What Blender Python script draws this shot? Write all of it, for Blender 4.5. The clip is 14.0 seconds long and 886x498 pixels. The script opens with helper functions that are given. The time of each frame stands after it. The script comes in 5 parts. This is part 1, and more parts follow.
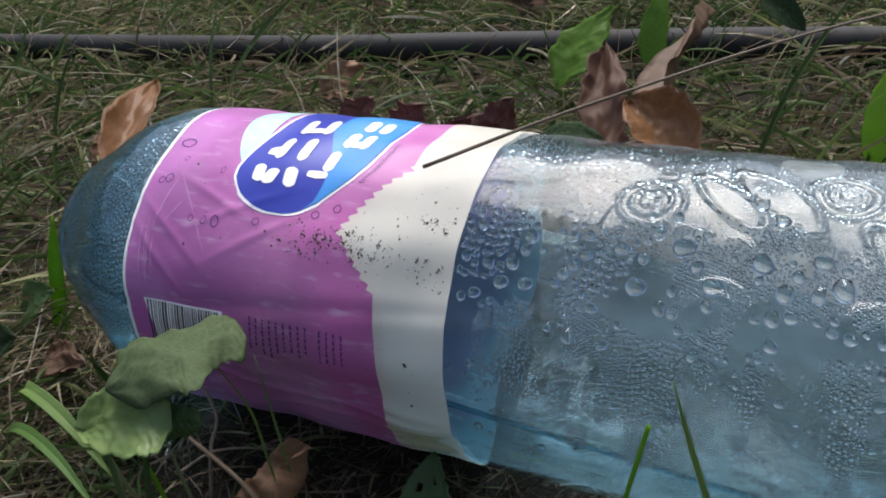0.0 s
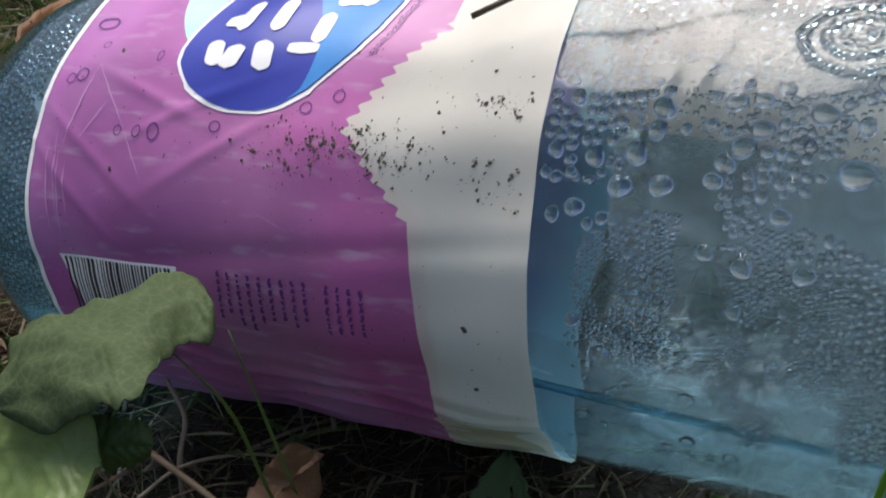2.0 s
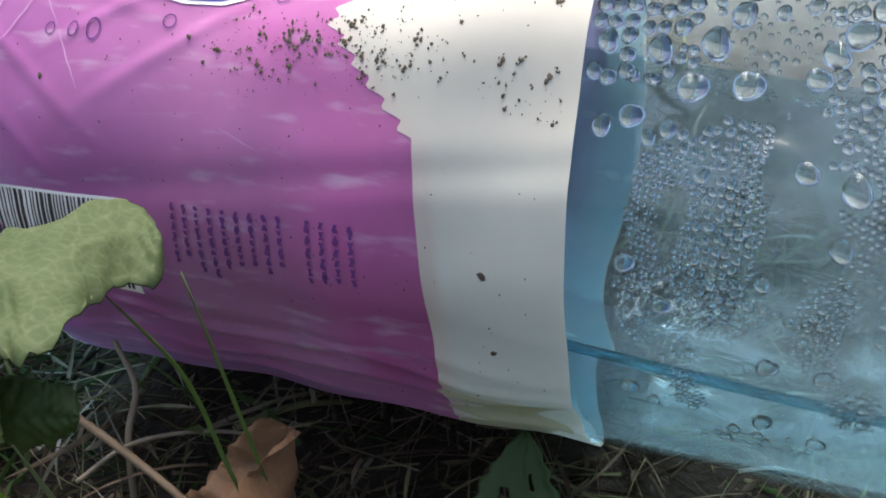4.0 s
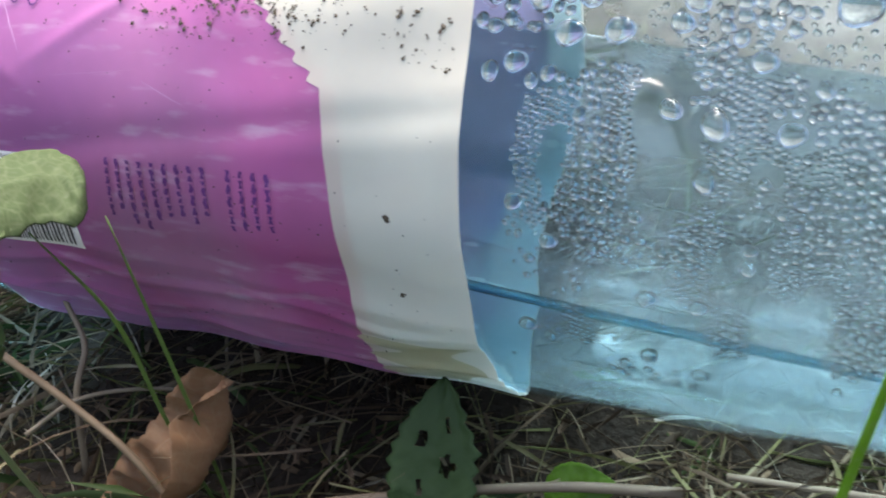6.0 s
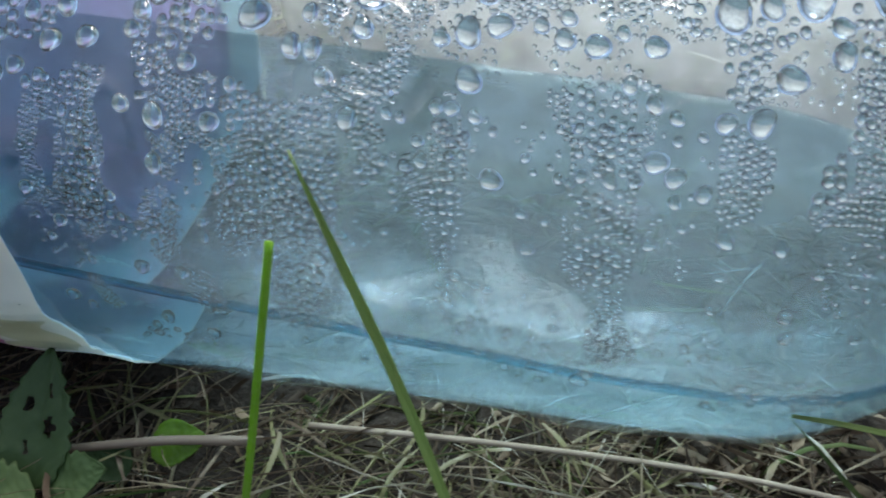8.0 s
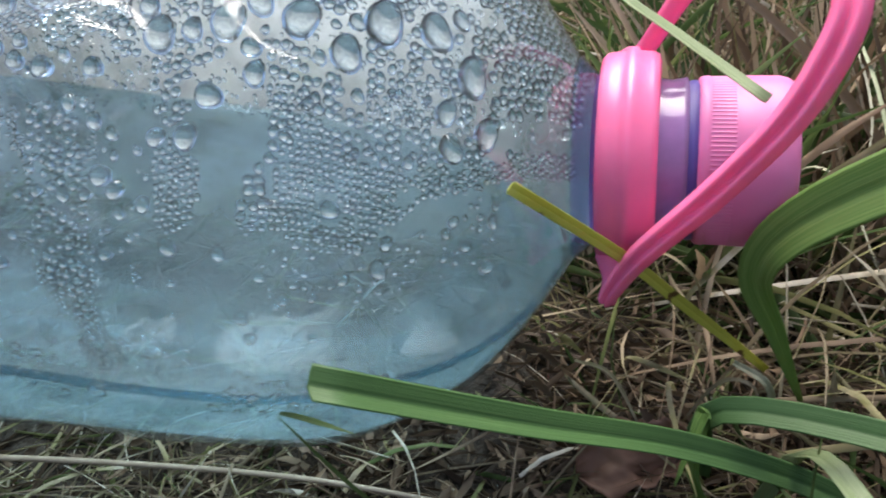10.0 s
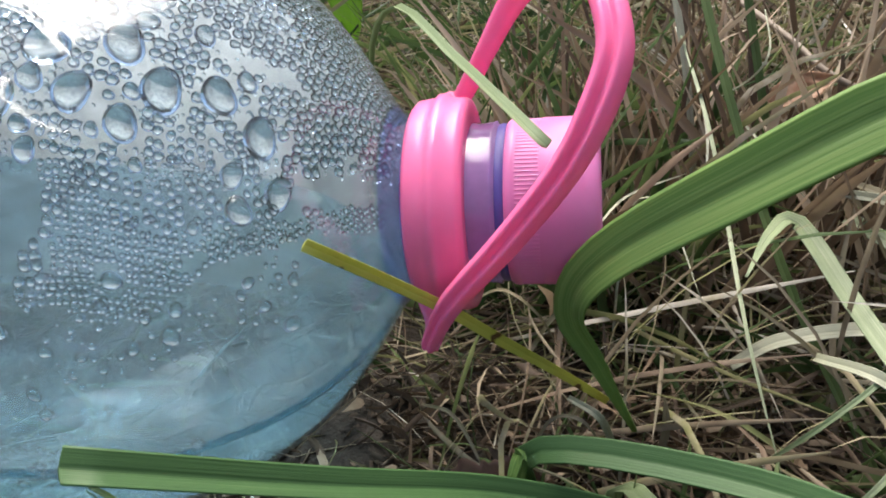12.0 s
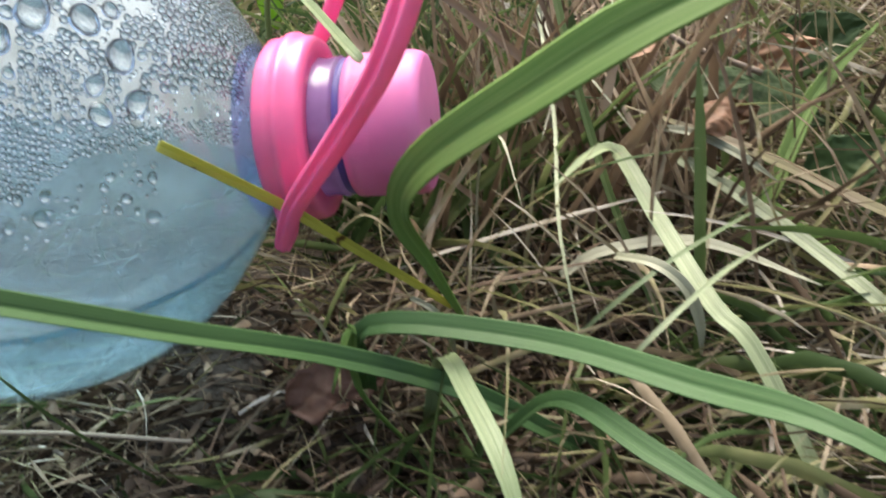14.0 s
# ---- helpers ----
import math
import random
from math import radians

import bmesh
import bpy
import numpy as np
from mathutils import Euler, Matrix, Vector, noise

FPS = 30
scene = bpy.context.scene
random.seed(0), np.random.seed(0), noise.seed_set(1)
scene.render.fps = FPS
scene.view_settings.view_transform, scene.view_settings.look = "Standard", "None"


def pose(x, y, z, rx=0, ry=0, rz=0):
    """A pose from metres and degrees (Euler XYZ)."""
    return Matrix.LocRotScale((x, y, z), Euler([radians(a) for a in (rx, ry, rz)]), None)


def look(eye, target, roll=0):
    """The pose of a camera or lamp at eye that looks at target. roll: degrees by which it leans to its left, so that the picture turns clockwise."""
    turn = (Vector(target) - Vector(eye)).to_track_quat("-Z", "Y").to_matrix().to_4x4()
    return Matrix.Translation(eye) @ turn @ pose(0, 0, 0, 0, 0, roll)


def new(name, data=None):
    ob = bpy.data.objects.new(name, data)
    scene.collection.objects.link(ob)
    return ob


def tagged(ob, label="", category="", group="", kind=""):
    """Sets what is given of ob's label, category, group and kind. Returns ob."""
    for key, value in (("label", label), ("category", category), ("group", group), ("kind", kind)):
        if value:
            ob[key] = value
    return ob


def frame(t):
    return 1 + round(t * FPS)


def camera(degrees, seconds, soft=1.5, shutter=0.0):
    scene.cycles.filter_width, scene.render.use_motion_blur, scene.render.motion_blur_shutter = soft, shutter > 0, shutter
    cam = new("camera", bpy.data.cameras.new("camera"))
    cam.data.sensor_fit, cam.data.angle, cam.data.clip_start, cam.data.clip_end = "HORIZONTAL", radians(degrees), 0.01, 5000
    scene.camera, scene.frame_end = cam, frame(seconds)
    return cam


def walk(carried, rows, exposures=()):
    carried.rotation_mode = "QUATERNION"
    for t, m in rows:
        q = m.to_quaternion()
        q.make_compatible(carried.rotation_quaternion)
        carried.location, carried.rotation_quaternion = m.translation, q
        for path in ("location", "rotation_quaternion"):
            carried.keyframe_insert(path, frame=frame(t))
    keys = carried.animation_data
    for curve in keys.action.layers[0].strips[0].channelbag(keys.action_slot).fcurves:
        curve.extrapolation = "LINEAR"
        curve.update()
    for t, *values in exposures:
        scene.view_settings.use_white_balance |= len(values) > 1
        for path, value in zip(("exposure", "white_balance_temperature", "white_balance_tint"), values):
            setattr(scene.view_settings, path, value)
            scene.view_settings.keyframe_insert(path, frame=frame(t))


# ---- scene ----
cam = camera(52.34, 14.0, soft=1.8, shutter=0.3)
ROWS = [
    (0, pose(0.1566, -0.3471, 0.3190, 61.32, 5.54, 25.97)),
    (0.5, pose(0.1538, -0.3407, 0.3264, 61.04, 5.94, 27.25)),
    (1, pose(0.1398, -0.3050, 0.3152, 61.08, 6.46, 26.55)),
    (1.5, pose(0.1066, -0.2763, 0.2810, 59.23, 7.15, 23.18)),
    (2, pose(0.0750, -0.2563, 0.2442, 57.38, 8.17, 22.78)),
    (2.5, pose(0.0579, -0.2404, 0.2313, 56.30, 7.84, 22.86)),
    (3, pose(0.0491, -0.2259, 0.2217, 55.92, 6.76, 22.35)),
    (5.5, pose(0.0514, -0.2292, 0.1973, 56.98, 6.42, 22.60)),
    (6, pose(0.0770, -0.2348, 0.1967, 57.17, 6.95, 22.86)),
    (6.5, pose(0.1070, -0.2320, 0.1942, 57.38, 7.52, 22.50)),
    (7, pose(0.1382, -0.2287, 0.1941, 57.29, 7.86, 22.67)),
    (7.5, pose(0.1647, -0.2269, 0.1977, 56.50, 7.50, 20.77)),
    (8, pose(0.1866, -0.2245, 0.1959, 56.50, 6.94, 18.96)),
    (8.5, pose(0.2068, -0.2243, 0.1919, 57.33, 6.27, 17.04)),
    (9, pose(0.2312, -0.2212, 0.1873, 57.64, 5.13, 15.37)),
    (11.5, pose(0.3053, -0.2036, 0.1883, 58.96, 6.35, 9.08)),
    (12, pose(0.3068, -0.2034, 0.1897, 59.36, 6.51, 8.40)),
    (12.5, pose(0.3096, -0.2074, 0.1912, 59.83, 6.60, 7.89)),
    (13, pose(0.3149, -0.2159, 0.1924, 59.77, 6.48, 7.47)),
    (13.5, pose(0.3246, -0.2247, 0.1932, 60.39, 6.59, 6.85)),
    (14, pose(0.3473, -0.2455, 0.1791, 60.25, 6.09, 6.61)),
]
walk(cam, ROWS, exposures=[(t, e, k, 11) for t, e, k in ((0, 0.42, 6400), (1.0, 0.27, 6450), (1.5, 0.18, 6550), (2.0, 0.25, 6600), (3.0, 0.6, 6700), (5.5, 1.65, 6950), (7.0, 1.58, 6850), (9.0, 1.25, 6650), (11.5, 1.3, 6650), (13.0, 1.35, 6650), (14, 1.55, 6850))])

# ---- world and sun ----
world = bpy.data.worlds.new("sky")
scene.world = world
world.use_nodes = True
wn = world.node_tree
sky = wn.nodes.new("ShaderNodeTexSky")
sky.sky_type, sky.sun_disc = "NISHITA", False
SUN_ELEV, SUN_ROT = radians(63), radians(-10)
sky.sun_elevation, sky.sun_rotation = SUN_ELEV, SUN_ROT
sky.dust_density = 4.0
haze = wn.nodes.new("ShaderNodeHueSaturation")   # thin cloud takes part of the blue
haze.inputs["Saturation"].default_value = 0.85
wn.links.new(sky.outputs[0], haze.inputs["Color"])
wn.links.new(haze.outputs[0], wn.nodes["Background"].inputs[0])
wn.nodes["Background"].inputs[1].default_value = 0.15
sun = new("sun", bpy.data.lights.new("sun", "SUN"))
sun.data.energy, sun.data.angle, sun.data.color = 2.9, radians(50), (1.0, 0.96, 0.9)
sun_dir = Vector((math.sin(SUN_ROT) * math.cos(SUN_ELEV), math.cos(SUN_ROT) * math.cos(SUN_ELEV), math.sin(SUN_ELEV)))
sun.matrix_world = look(sun_dir * 5, (0, 0, 0))


# ---- materials ----
def material(name):
    m = bpy.data.materials.new(name)
    m.use_nodes = True
    return m, m.node_tree.nodes, m.node_tree.links


def ramp_node(nodes, stops):
    r = nodes.new("ShaderNodeValToRGB")
    e = r.color_ramp.elements
    while len(e) < len(stops):
        e.new(0.5)
    for k, (pos, col) in zip(e, stops):
        k.position, k.color = pos, (*col, 1)
    return r


def noise_node(nodes, links, scale, detail=4, coords="Object", stretch=None):
    tc = nodes.new("ShaderNodeTexCoord")
    n = nodes.new("ShaderNodeTexNoise")
    n.inputs["Scale"].default_value, n.inputs["Detail"].default_value = scale, detail
    if stretch:
        mp = nodes.new("ShaderNodeMapping")
        mp.inputs["Scale"].default_value = stretch
        links.new(tc.outputs[coords], mp.inputs[0])
        links.new(mp.outputs[0], n.inputs[0])
    else:
        links.new(tc.outputs[coords], n.inputs[0])
    return n


def bump_node(nodes, links, source, strength, distance):
    b = nodes.new("ShaderNodeBump")
    b.inputs["Strength"].default_value, b.inputs["Distance"].default_value = strength, distance
    links.new(source, b.inputs["Height"])
    return b


def mix_colour(nodes, links, fac, a, b, mode="MIX"):
    mx = nodes.new("ShaderNodeMix")
    mx.data_type, mx.blend_type = "RGBA", mode
    for sock, val in ((mx.inputs[0], fac), (mx.inputs[6], a), (mx.inputs[7], b)):
        if hasattr(val, "is_linked"):
            links.new(val, sock)
        else:
            sock.default_value = val if isinstance(val, (int, float)) else (*val, 1)
    return mx.outputs[2]


def plant(name, stops, rough=0.5, through_light=0.35, scale=60, stretch=None, random="Island", spec=0.4, spots=None, coords="Object", relief=(0.6, 0.0012), veins=0):
    """Plant tissue: colour by piece and by grain, a little light through it."""
    m, n, l = material(name)
    p = n["Principled BSDF"]
    geo = n.new("ShaderNodeNewGeometry") if random == "Island" else n.new("ShaderNodeObjectInfo")
    grain = noise_node(n, l, scale, 5, coords, stretch=stretch)
    add = n.new("ShaderNodeMath")
    add.operation = "MULTIPLY_ADD"
    add.inputs[1].default_value = 1.1 if coords == "UV" else 0.55
    l.new(grain.outputs[0], add.inputs[0])
    sub = n.new("ShaderNodeMath")
    sub.operation = "MULTIPLY_ADD"
    sub.inputs[1].default_value, sub.inputs[2].default_value = (0.6, -0.35) if coords == "UV" else (1.0, -0.28)
    l.new(geo.outputs["Random Per Island" if random == "Island" else "Random"], sub.inputs[0])
    l.new(sub.outputs[0], add.inputs[2])
    r = ramp_node(n, stops)
    l.new(add.outputs[0], r.inputs[0])
    col = r.outputs[0]
    if spots:
        sp = noise_node(n, l, spots[0], 3)
        sr = ramp_node(n, [(spots[1], (0, 0, 0)), (spots[1] + 0.06, (1, 1, 1))])
        l.new(sp.outputs[0], sr.inputs[0])
        col = mix_colour(n, l, sr.outputs[0], col, spots[2])
    height = grain.outputs[0]
    if veins:  # a fine net of sunken veins and pale dust
        tc = n.new("ShaderNodeTexCoord")
        vo = n.new("ShaderNodeTexVoronoi")
        vo.feature = "DISTANCE_TO_EDGE"
        vo.inputs["Scale"].default_value = veins
        l.new(tc.outputs["Object"], vo.inputs[0])
        net = ramp_node(n, [(0.0, (0, 0, 0)), (0.16, (1, 1, 1))])
        l.new(vo.outputs[0], net.inputs[0])
        dust = noise_node(n, l, 700, 3)
        dr = ramp_node(n, [(0.52, (0, 0, 0)), (0.75, (0.09, 0.09, 0.09))])
        l.new(dust.outputs[0], dr.inputs[0])
        paler = mix_colour(n, l, 0.07, col, (0.42, 0.44, 0.30))
        col = mix_colour(n, l, net.outputs[0], paler, col)
        col = mix_colour(n, l, dr.outputs[0], col, (0.40, 0.40, 0.33))
        height = mix_colour(n, l, 0.12, grain.outputs[0], net.outputs[0])
    l.new(col, p.inputs["Base Color"])
    p.inputs["Roughness"].default_value = rough
    p.inputs["Specular IOR Level"].default_value = spec
    b = bump_node(n, l, height, *relief)
    l.new(b.outputs[0], p.inputs["Normal"])
    tr = n.new("ShaderNodeBsdfTranslucent")
    l.new(col, tr.inputs[0])
    mx = n.new("ShaderNodeMixShader")
    mx.inputs[0].default_value = through_light
    l.new(p.outputs[0], mx.inputs[1])
    l.new(tr.outputs[0], mx.inputs[2])
    l.new(mx.outputs[0], n["Material Output"].inputs[0])
    return m


def let_through(n, l, p, col, amount):
    """Thin film: part of the light goes through it, scattered."""
    tr = n.new("ShaderNodeBsdfTranslucent")
    l.new(mix_colour(n, l, 0.3, col, (0.92, 0.93, 0.95)), tr.inputs[0])
    mx = n.new("ShaderNodeMixShader")
    mx.inputs[0].default_value = amount
    l.new(p.outputs[0], mx.inputs[1])
    l.new(tr.outputs[0], mx.inputs[2])
    l.new(mx.outputs[0], n["Material Output"].inputs[0])


def printed(name, col, rough=0.32, spread=0.1, bump=0.3, scale=90, through_light=0.0):
    """Printed plastic film."""
    m, n, l = material(name)
    p = n["Principled BSDF"]
    g = noise_node(n, l, scale, 5)
    c = mix_colour(n, l, g.outputs[0], tuple(v * (1 - spread) for v in col), tuple(min(1, v * (1 + spread)) for v in col))
    l.new(c, p.inputs["Base Color"])
    p.inputs["Roughness"].default_value = rough
    l.new(bump_node(n, l, g.outputs[0], bump, 0.0004).outputs[0], p.inputs["Normal"])
    if through_light:
        let_through(n, l, p, c, through_light)
    return m


def pet(name, tint, haze_col, haze, rough=0.06, far_haze=None, ior=1.5):
    """Thin clear plastic: tinted see-through film, a breath of condensation on it, and gloss."""
    m, n, l = material(name)
    n.remove(n["Principled BSDF"])
    tr = n.new("ShaderNodeBsdfTransparent")
    tr.inputs[0].default_value = (*tint, 1)
    df = n.new("ShaderNodeBsdfDiffuse")
    df.inputs[0].default_value = (*haze_col, 1)
    tl = n.new("ShaderNodeBsdfTranslucent")
    tl.inputs[0].default_value = (*haze_col, 1)
    hz = n.new("ShaderNodeMixShader")
    hz.inputs[0].default_value = 0.5
    l.new(df.outputs[0], hz.inputs[1])
    l.new(tl.outputs[0], hz.inputs[2])
    g = noise_node(n, l, 70, 6)
    r = ramp_node(n, [(0.3, (haze * 0.7,) * 3), (0.7, (haze * 1.25,) * 3)])
    l.new(g.outputs[0], r.inputs[0])
    weight = r.outputs[0]
    if far_haze:  # far wall's mist thickened as painted brightness behind the beads; thinner under the label
        tc = n.new("ShaderNodeTexCoord")
        sp = n.new("ShaderNodeSeparateXYZ")
        l.new(tc.outputs["Object"], sp.inputs[0])

        def ranged(axis, lo, hi, a, b):
            mr = n.new("ShaderNodeMapRange")
            for k, val in zip(("From Min", "From Max", "To Min", "To Max"), (lo, hi, a, b)):
                mr.inputs[k].default_value = val
            l.new(sp.outputs[axis], mr.inputs[0])
            return mr.outputs[0]
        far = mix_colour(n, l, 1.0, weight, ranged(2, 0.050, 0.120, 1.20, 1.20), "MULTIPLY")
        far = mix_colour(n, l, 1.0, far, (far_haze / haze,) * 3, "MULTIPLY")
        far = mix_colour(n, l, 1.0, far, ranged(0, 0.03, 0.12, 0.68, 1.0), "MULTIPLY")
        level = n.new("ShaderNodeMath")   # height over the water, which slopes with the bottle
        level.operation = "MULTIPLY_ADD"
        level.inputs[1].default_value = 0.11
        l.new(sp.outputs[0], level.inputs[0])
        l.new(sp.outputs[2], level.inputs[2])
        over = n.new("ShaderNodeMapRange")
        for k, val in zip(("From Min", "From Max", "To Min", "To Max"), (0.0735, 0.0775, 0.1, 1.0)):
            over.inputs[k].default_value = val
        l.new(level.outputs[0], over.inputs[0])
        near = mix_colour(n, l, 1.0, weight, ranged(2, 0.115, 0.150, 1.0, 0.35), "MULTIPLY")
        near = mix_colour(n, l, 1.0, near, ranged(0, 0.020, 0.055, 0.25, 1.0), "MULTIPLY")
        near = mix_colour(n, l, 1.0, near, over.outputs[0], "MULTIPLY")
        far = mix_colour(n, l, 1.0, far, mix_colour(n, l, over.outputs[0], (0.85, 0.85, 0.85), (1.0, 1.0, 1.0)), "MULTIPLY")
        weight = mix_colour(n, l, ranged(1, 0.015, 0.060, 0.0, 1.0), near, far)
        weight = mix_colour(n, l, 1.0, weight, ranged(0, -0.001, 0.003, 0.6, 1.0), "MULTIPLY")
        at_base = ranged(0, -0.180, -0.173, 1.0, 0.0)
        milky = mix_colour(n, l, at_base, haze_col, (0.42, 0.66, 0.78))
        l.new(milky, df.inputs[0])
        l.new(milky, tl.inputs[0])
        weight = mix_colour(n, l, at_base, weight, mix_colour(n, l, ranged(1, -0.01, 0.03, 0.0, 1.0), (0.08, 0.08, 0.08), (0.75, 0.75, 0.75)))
        l.new(mix_colour(n, l, ranged(0, -0.205, -0.175, 1.0, 0.0), tint, (0.46, 0.74, 0.90)), tr.inputs[0])   # the plastic is thick at the base
    body = n.new("ShaderNodeMixShader")
    l.new(weight, body.inputs[0])
    l.new(tr.outputs[0], body.inputs[1])
    l.new(hz.outputs[0], body.inputs[2])
    gl = n.new("ShaderNodeBsdfGlossy")
    gl.inputs["Roughness"].default_value = rough
    fine = noise_node(n, l, 300, 3)
    bp = bump_node(n, l, fine.outputs[0], 0.25, 0.0005)
    l.new(bp.outputs[0], gl.inputs["Normal"])
    fr = n.new("ShaderNodeFresnel")
    fr.inputs[0].default_value = ior
    top = n.new("ShaderNodeMixShader")
    shine = fr.outputs[0]
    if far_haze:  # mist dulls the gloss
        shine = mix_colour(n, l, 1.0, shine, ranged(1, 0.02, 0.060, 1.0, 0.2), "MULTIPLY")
        shine = mix_colour(n, l, 1.0, shine, ranged(2, 0.025, 0.050, 0.4, 1.0), "MULTIPLY")   # gloss cut low down, where the sun would glare
    l.new(shine, top.inputs[0])
    l.new(body.outputs[0], top.inputs[1])
    l.new(gl.outputs[0], top.inputs[2])
    l.new(top.outputs[0], n["Material Output"].inputs[0])
    return m


def glassy(name, col, ior, rough=0.02, clear=0.0, water_glow=None):
    m, n, l = material(name)
    n.remove(n["Principled BSDF"])
    g = n.new("ShaderNodeBsdfGlass")
    if water_glow:  # ripples
        rip = noise_node(n, l, 85, 2, stretch=(0.9, 1.0, 1.3))
        l.new(bump_node(n, l, rip.outputs[0], 0.5, 0.004).outputs[0], g.inputs["Normal"])
    g.inputs["Color"].default_value = (*col, 1)
    g.inputs["IOR"].default_value, g.inputs["Roughness"].default_value = ior, rough
    t = n.new("ShaderNodeBsdfTransparent")
    t.inputs[0].default_value = (*col, 1)
    mx = n.new("ShaderNodeMixShader")
    mx.inputs[0].default_value = clear
    l.new(g.outputs[0], mx.inputs[1])
    l.new(t.outputs[0], mx.inputs[2])
    l.new(mx.outputs[0], n["Material Output"].inputs[0])
    if water_glow:  # pale blue put in for sky light in the water, lighter patches as glints
        tl = n.new("ShaderNodeBsdfTranslucent")
        tl.inputs[0].default_value = (*water_glow[0], 1)
        df = n.new("ShaderNodeBsdfDiffuse")
        df.inputs[0].default_value = (*water_glow[0], 1)
        both = n.new("ShaderNodeMixShader")
        l.new(tl.outputs[0], both.inputs[1])
        l.new(df.outputs[0], both.inputs[2])
        g = noise_node(n, l, 42, 2, stretch=(1.0, 1.0, 1.6))
        shine = ramp_node(n, [(0.45, water_glow[0]), (0.75, (0.62, 0.88, 1.0))])
        l.new(g.outputs[0], shine.inputs[0])
        l.new(shine.outputs[0], tl.inputs[0])
        l.new(shine.outputs[0], df.inputs[0])
        r = ramp_node(n, [(0.35, (water_glow[1] * 0.55,) * 3), (0.72, (water_glow[1] * 1.3,) * 3)])
        l.new(g.outputs[0], r.inputs[0])
        out = n.new("ShaderNodeMixShader")
        l.new(r.outputs[0], out.inputs[0])
        l.new(mx.outputs[0], out.inputs[1])
        l.new(both.outputs[0], out.inputs[2])
        l.new(out.outputs[0], n["Material Output"].inputs[0])
    return m


def moulded(name, col, rough=0.35, sub=0.25):
    """Solid moulded plastic that lets light in a little."""
    m, n, l = material(name)
    p = n["Principled BSDF"]
    g = noise_node(n, l, 120, 4)
    c = mix_colour(n, l, g.outputs[0], tuple(v * 0.88 for v in col), tuple(min(1, v * 1.1) for v in col))
    l.new(c, p.inputs["Base Color"])
    p.inputs["Roughness"].default_value = rough
    p.inputs["Subsurface Weight"].default_value = sub
    p.inputs["Subsurface Radius"].default_value = (0.004, 0.0015, 0.002)
    l.new(bump_node(n, l, g.outputs[0], 0.15, 0.0004).outputs[0], p.inputs["Normal"])
    tr = n.new("ShaderNodeBsdfTranslucent")
    l.new(c, tr.inputs[0])
    mx = n.new("ShaderNodeMixShader")
    mx.inputs[0].default_value = sub * 0.6
    l.new(p.outputs[0], mx.inputs[1])
    l.new(tr.outputs[0], mx.inputs[2])
    l.new(mx.outputs[0], n["Material Output"].inputs[0])
    return m


STRAW = plant("straw", [(0.0, (0.043, 0.031, 0.020)), (0.25, (0.128, 0.093, 0.064)), (0.5, (0.264, 0.221, 0.153)), (0.75, (0.170, 0.170, 0.072)), (0.9, (0.30, 0.27, 0.195)), (1.0, (0.50, 0.47, 0.40))], 0.65, 0.25, 80, spec=0.2)
GREEN = plant("green grass", [(0.0, (0.030, 0.055, 0.019)), (0.5, (0.055, 0.094, 0.029)), (0.8, (0.095, 0.134, 0.046)), (1.0, (0.212, 0.212, 0.098))], 0.5, 0.35, 60, spec=0.2)
MOSS = plant("low weeds", [(0.0, (0.03, 0.05, 0.015)), (0.5, (0.07, 0.10, 0.03)), (1.0, (0.13, 0.15, 0.05))], 0.6, 0.3, 90)
BLADE = plant("fresh blade", [(0.0, (0.068, 0.145, 0.034)), (0.5, (0.140, 0.245, 0.064)), (1.0, (0.31, 0.42, 0.14))], 0.4, 0.38, 1.0, spec=0.25, stretch=(30, 1.6, 1), random="Object", coords="UV", relief=(0.5, 0.0003))
BLADE_DEEP = plant("deep green blade", [(0.0, (0.032, 0.075, 0.026)), (0.5, (0.062, 0.130, 0.045)), (1.0, (0.15, 0.23, 0.10))], 0.4, 0.3, 1.0, spec=0.2, stretch=(30, 1.6, 1), random="Object", coords="UV", relief=(0.5, 0.0003))
BLADE_LIGHT = plant("light green blade", [(0.0, (0.15, 0.21, 0.10)), (0.5, (0.23, 0.29, 0.15)), (1.0, (0.42, 0.45, 0.31))], 0.42, 0.3, 1.0, stretch=(24, 1.6, 1), random="Object", coords="UV", relief=(0.5, 0.0003))
SICK = plant("yellowing blade", [(0.0, (0.26, 0.29, 0.035)), (0.5, (0.40, 0.41, 0.06)), (1.0, (0.54, 0.52, 0.11))], 0.4, 0.3, 70, random="Object", spots=(150, 0.62, (0.09, 0.045, 0.015)))
PALE = plant("bleached blade", [(0.0, (0.20, 0.22, 0.14)), (0.5, (0.33, 0.34, 0.24)), (1.0, (0.52, 0.50, 0.38))], 0.45, 0.25, 1.0, stretch=(22, 1.2, 1), random="Object", coords="UV", relief=(0.5, 0.0003))
LEAF = plant("weed leaf", [(0.0, (0.017, 0.038, 0.014)), (0.5, (0.034, 0.063, 0.025)), (1.0, (0.085, 0.122, 0.056))], 0.65, 0.35, 70, random="Object", spec=0.12, relief=(0.6, 0.0005), veins=330)
LEAF_WEED = plant("glossy weed leaf", [(0.0, (0.09, 0.17, 0.045)), (0.5, (0.15, 0.25, 0.07)), (1.0, (0.25, 0.35, 0.12))], 0.35, 0.4, 120, random="Object", relief=(0.6, 0.0006), veins=260)
LEAF_DARK = plant("dark weed leaf", [(0.0, (0.036, 0.075, 0.022)), (0.5, (0.062, 0.115, 0.034)), (1.0, (0.11, 0.165, 0.055))], 0.6, 0.3, 170, random="Object", relief=(0.7, 0.0006))
